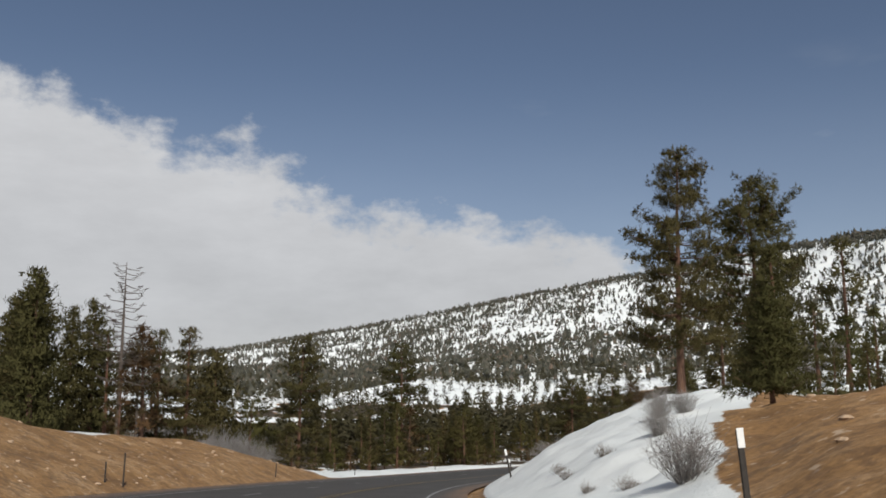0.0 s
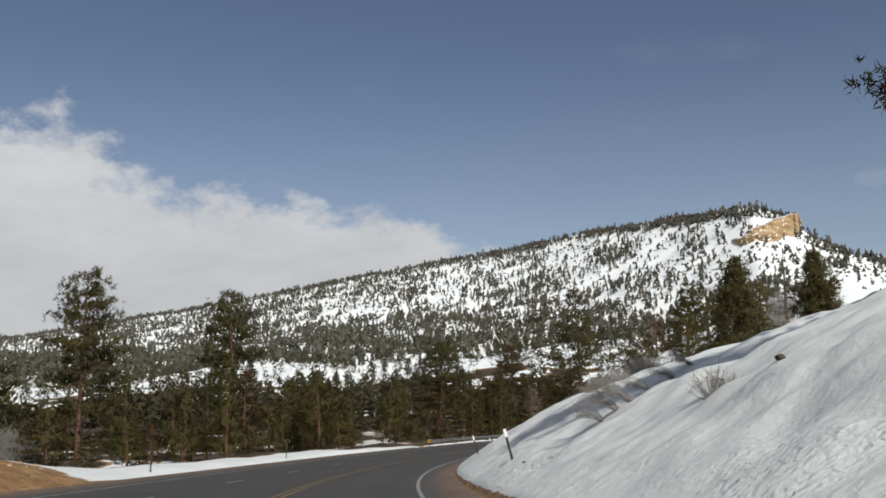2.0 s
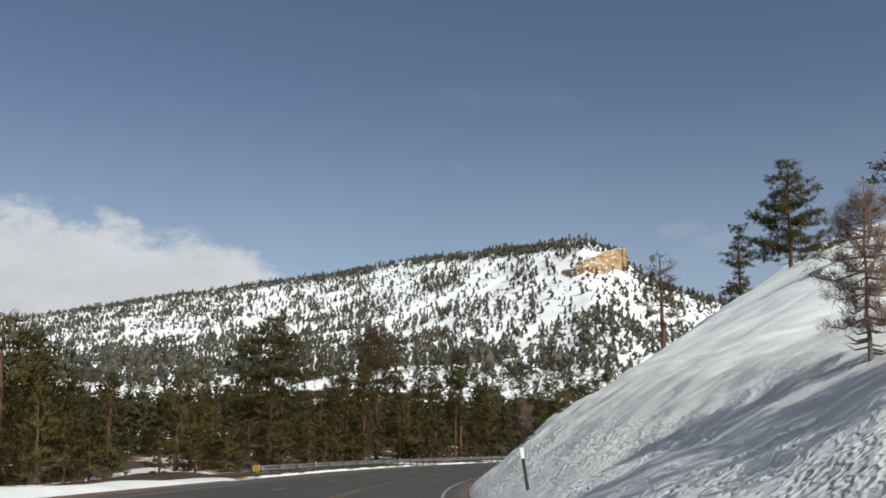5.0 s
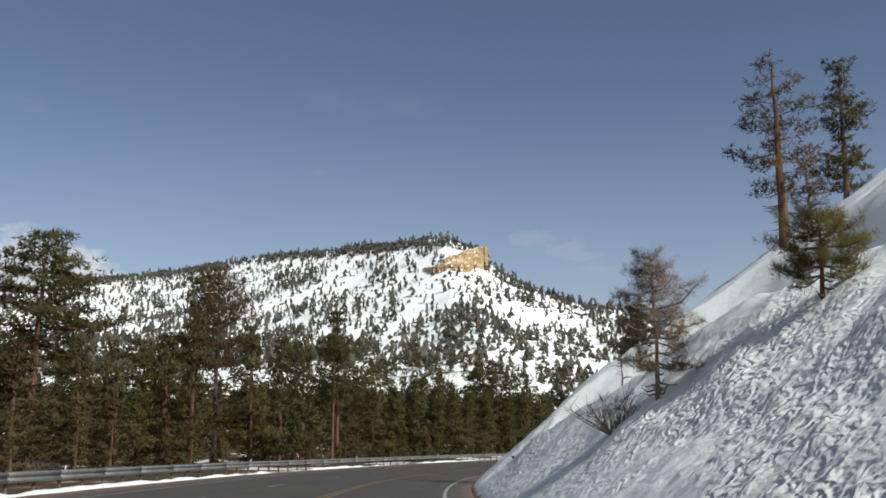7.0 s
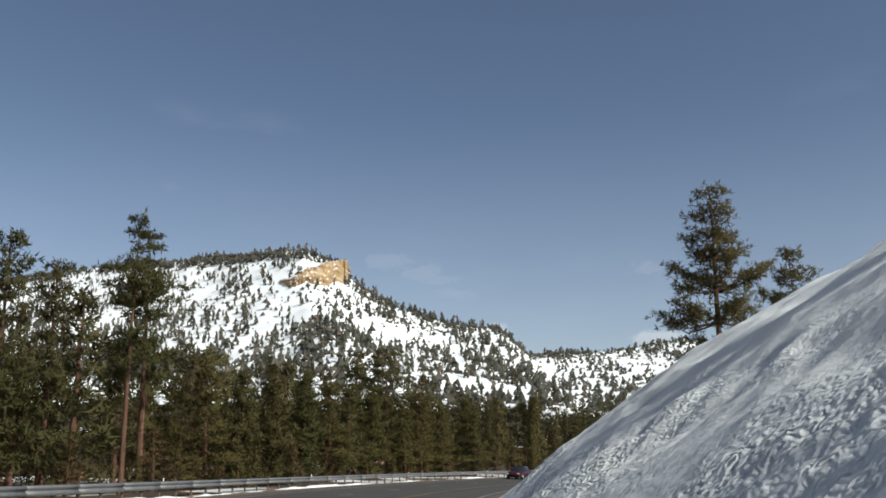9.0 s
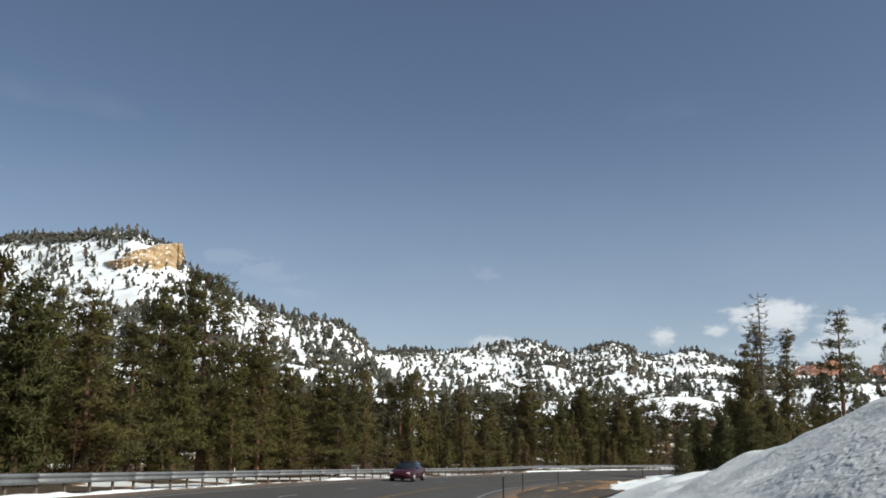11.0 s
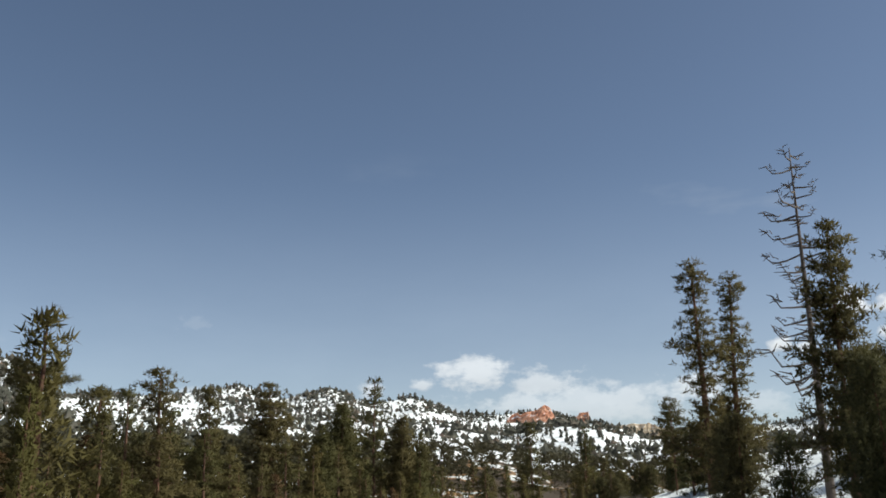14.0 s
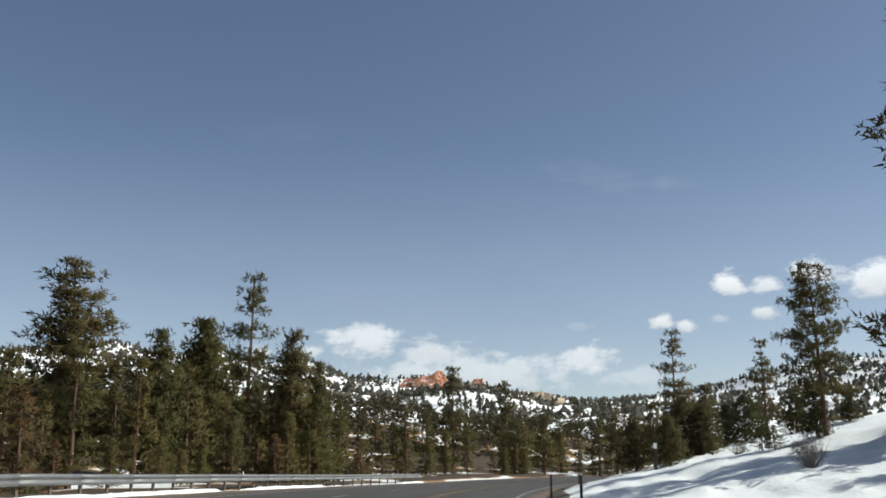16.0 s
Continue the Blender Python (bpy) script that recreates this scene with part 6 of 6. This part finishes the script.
# ---- delineators
def delineator(s, d, tall, lean, wide=1.0, label="dark steel roadside post with white reflective top", z=None, cap=0.24):
    root = new("delineator_post")
    p = on_road(s, d)
    m = frame_at(s, d)
    m.translation.z = zat(p[0], p[1]) - 0.15 if z is None else z
    root.matrix_basis = m @ Matrix.Rotation(lean, 4, "Y")
    tagged(root, label, "road post", "roadside posts")
    t = tall + 0.15
    w = 0.07 * wide
    bm = bmesh.new()
    box(bm, 0, 0, t / 2, w, 0.012, t, 0.002)
    box(bm, -w * 0.48, 0.02, t / 2, 0.010, 0.045, t, 0.002)
    box(bm, w * 0.48, 0.02, t / 2, 0.010, 0.045, t, 0.002)
    part("shaft", bm, M_DARKPOST, root)
    if cap:
        bm = bmesh.new()
        box(bm, 0, -0.012, t - cap / 2 + 0.02, w * 1.35, 0.014, cap, 0.005)
        part("cap", bm, M_WHITECAP, root, "white reflective panel")
    return root


for s, d, tall, lean in ((11.0, 5.1, 1.0, -0.08), (39.0, 5.05, 1.1, -0.20), (65.8, 4.6, 0.88, -0.24), (88.3, 4.25, 0.95, -0.26), (116, 3.5, 0.9, -0.15)):
    delineator(s, d, tall, lean, 0.95)
for s, d, tall in ((42.0, -12.3, 1.5), (41.2, -12.8, 0.9), (66.0, -12.4, 1.0), (85.2, -12.3, 1.0), (110.8, -12.3, 0.95)):
    delineator(s, d, tall, 0.02, 0.8, "thin dark marker post on the snowy verge", cap=0)
for s, d, tall in ((246, 2.9, 1.05), (263, 3.2, 1.0), (285, 3.3, 1.05), (327, 3.4, 1.05), (336, 3.2, 1.05), (372, 3.4, 1.05)):
    delineator(s, d, tall, 0.0, 0.8, "thin dark post on the road's shoulder", cap=0.0)
delineator(347.5, 8.0, 1.15, 0.0, 1.5, "stout dark post with pale top in the snow")


# ---- oncoming car
def car(s, d):
    root = new("car")
    root.matrix_basis = frame_at(s, d) @ Matrix.Rotation(math.pi, 4, "Z")
    tagged(root, "dark red saloon car with headlights, on the asphalt", "car")
    # hull sections along y (front is +y): y, half width, low, waist
    hull = [(-2.25, 0.70, 0.42, 0.86), (-2.05, 0.84, 0.28, 0.98), (-1.3, 0.90, 0.22, 1.00), (0.0, 0.90, 0.22, 0.98), (0.9, 0.90, 0.22, 0.95), (1.7, 0.88, 0.22, 0.84), (2.15, 0.80, 0.26, 0.72), (2.3, 0.62, 0.36, 0.60)]
    v, f = [], []
    for y, w, lo, hi in hull:
        v += [(-w * 0.9, y, lo), (-w, y, lo + 0.15), (-w, y, (lo + hi) / 2), (-w * 0.93, y, hi - 0.05), (-w * 0.78, y, hi), (w * 0.78, y, hi), (w * 0.93, y, hi - 0.05), (w, y, (lo + hi) / 2), (w, y, lo + 0.15), (w * 0.9, y, lo)]
    n = 10
    for k in range(len(hull) - 1):
        for j in range(n):
            f.append((k * n + j, (k + 1) * n + j, (k + 1) * n + (j + 1) % n, k * n + (j + 1) % n))
    f += [tuple(range(n)), tuple(reversed(range((len(hull) - 1) * n, len(hull) * n)))]
    part_mesh("body", mesh_of("body", v, f, M_CAR, True), root)

    def loft(sections):
        vv, ff = [], []
        for y, w0, z0, w1, z1 in sections:
            vv += [(-w0, y, z0), (-w1, y, z1), (w1, y, z1), (w0, y, z0)]
        for k in range(len(sections) - 1):
            for j in range(3):
                ff.append((k * 4 + j, (k + 1) * 4 + j, (k + 1) * 4 + j + 1, k * 4 + j + 1))
        ff += [(0, 1, 2, 3), tuple(reversed(range(len(vv) - 4, len(vv))))]
        return vv, ff

    vv, ff = loft([(-1.75, 0.74, 0.97, 0.72, 0.99), (-1.05, 0.76, 0.97, 0.60, 1.38), (0.0, 0.76, 0.97, 0.61, 1.41), (0.25, 0.76, 0.96, 0.60, 1.38), (1.05, 0.74, 0.92, 0.70, 0.95)])
    part_mesh("cabin", mesh_of("cabin", vv, ff, M_GLASS, True), root, "dark glass")
    bm = bmesh.new()
    box(bm, 0, -0.42, 1.415, 1.16, 1.35, 0.05, 0.02)
    part("roof", bm, M_CAR, root, smooth=True)
    for x in (-0.78, 0.78):
        for y in (-1.35, 1.4):
            bm = bmesh.new()
            bmesh.ops.create_cone(bm, cap_ends=True, segments=24, radius1=0.32, radius2=0.32, depth=0.22, matrix=Matrix.Translation((x * 1.04, y, 0.32)) @ Matrix.Rotation(math.pi / 2, 4, "Y"))
            w = part("wheel", bm, M_TYRE, root, "black tyre", True)
            bm = bmesh.new()
            bmesh.ops.create_cone(bm, cap_ends=True, segments=20, radius1=0.21, radius2=0.17, depth=0.04, matrix=Matrix.Translation((x * 1.19, y, 0.32)) @ Matrix.Rotation(math.copysign(math.pi / 2, x), 4, "Y"))
            part("rim", bm, M_RIM, w, "silver alloy rim")
        bm = bmesh.new()
        box(bm, x * 0.80, 2.16, 0.64, 0.30, 0.16, 0.13, 0.04)
        part("headlight", bm, M_LAMP, root, "clear headlight")
        bm = bmesh.new()
        box(bm, x * 1.24, 0.75, 0.99, 0.16, 0.09, 0.12, 0.03)
        part("mirror", bm, M_CAR, root)
    bm = bmesh.new()
    box(bm, 0, 2.24, 0.45, 1.0, 0.10, 0.18, 0.03)
    part("grille", bm, M_BLACK, root, "black grille")
    return root


car(279.5, -7.4)

# ---- loose stones on the bare slopes
st_rng = np.random.RandomState(12)
sv, sf = [], []
for _ in range(620):
    if st_rng.rand() < 0.55:
        s, d = st_rng.uniform(-5, 40), st_rng.uniform(6, 22)
        if 2.3 * d < s + 2:
            continue
    else:
        s, d = st_rng.uniform(10, 82), -st_rng.uniform(12.5, 22)
    p = on_road(s, d)
    z = zat(p[0], p[1])
    r = (0.025 + 0.13 * st_rng.rand() ** 2.2) * (1.7 if st_rng.rand() < 0.06 else 1)
    b = len(sv)
    for k, (zz, rr) in enumerate(((-0.4, 0.7), (0.15, 1.0), (0.6, 0.6))):
        for j in range(6):
            a = 6.283 * j / 6 + k * 0.4
            q = r * rr * st_rng.uniform(0.75, 1.25)
            sv.append((p[0] + math.cos(a) * q, p[1] + math.sin(a) * q, z + r * zz * 0.9))
    for k in range(2):
        for j in range(6):
            sf.append((b + k * 6 + j, b + k * 6 + (j + 1) % 6, b + k * 6 + 6 + (j + 1) % 6, b + k * 6 + 6 + j))
    sf.append(tuple(b + 12 + j for j in range(6)))
tagged(new("stones", mesh_of("stones", sv, sf, M_STONE)), "pale loose stones on the bare soil slopes", "stones", kind="stuff")


# ---- clods on the bank
clod_rng = np.random.RandomState(31)
for k in range(6):
    s, w = (clod_rng.uniform(49, 64), clod_rng.uniform(0.6, 4.2)) if k < 2 else (clod_rng.uniform(161.5, 164.0), clod_rng.uniform(1.2, 2.6))
    p = on_road(s, float(toe(s)) + w)
    q = clod_rng.uniform(0.05, 0.11)
    bm = bmesh.new()
    bmesh.ops.create_icosphere(bm, subdivisions=2, radius=q)
    for v in bm.verts:
        v.co = v.co * (1 + 0.45 * noise.noise(v.co / q * 1.3 + Vector((k * 7.0, 0, 0))))
        v.co.z *= 0.7
    me = bpy.data.meshes.new("earth_clod")
    bm.to_mesh(me)
    bm.free()
    me.materials.append(M_CLOD)
    o = new("earth_clod", me)
    o.location = (p[0], p[1], zat(p[0], p[1]) + q * 0.25)
    tagged(o, "dark lump of earth lying on dirty ploughed snow", "clod", "earth clods on the bank")
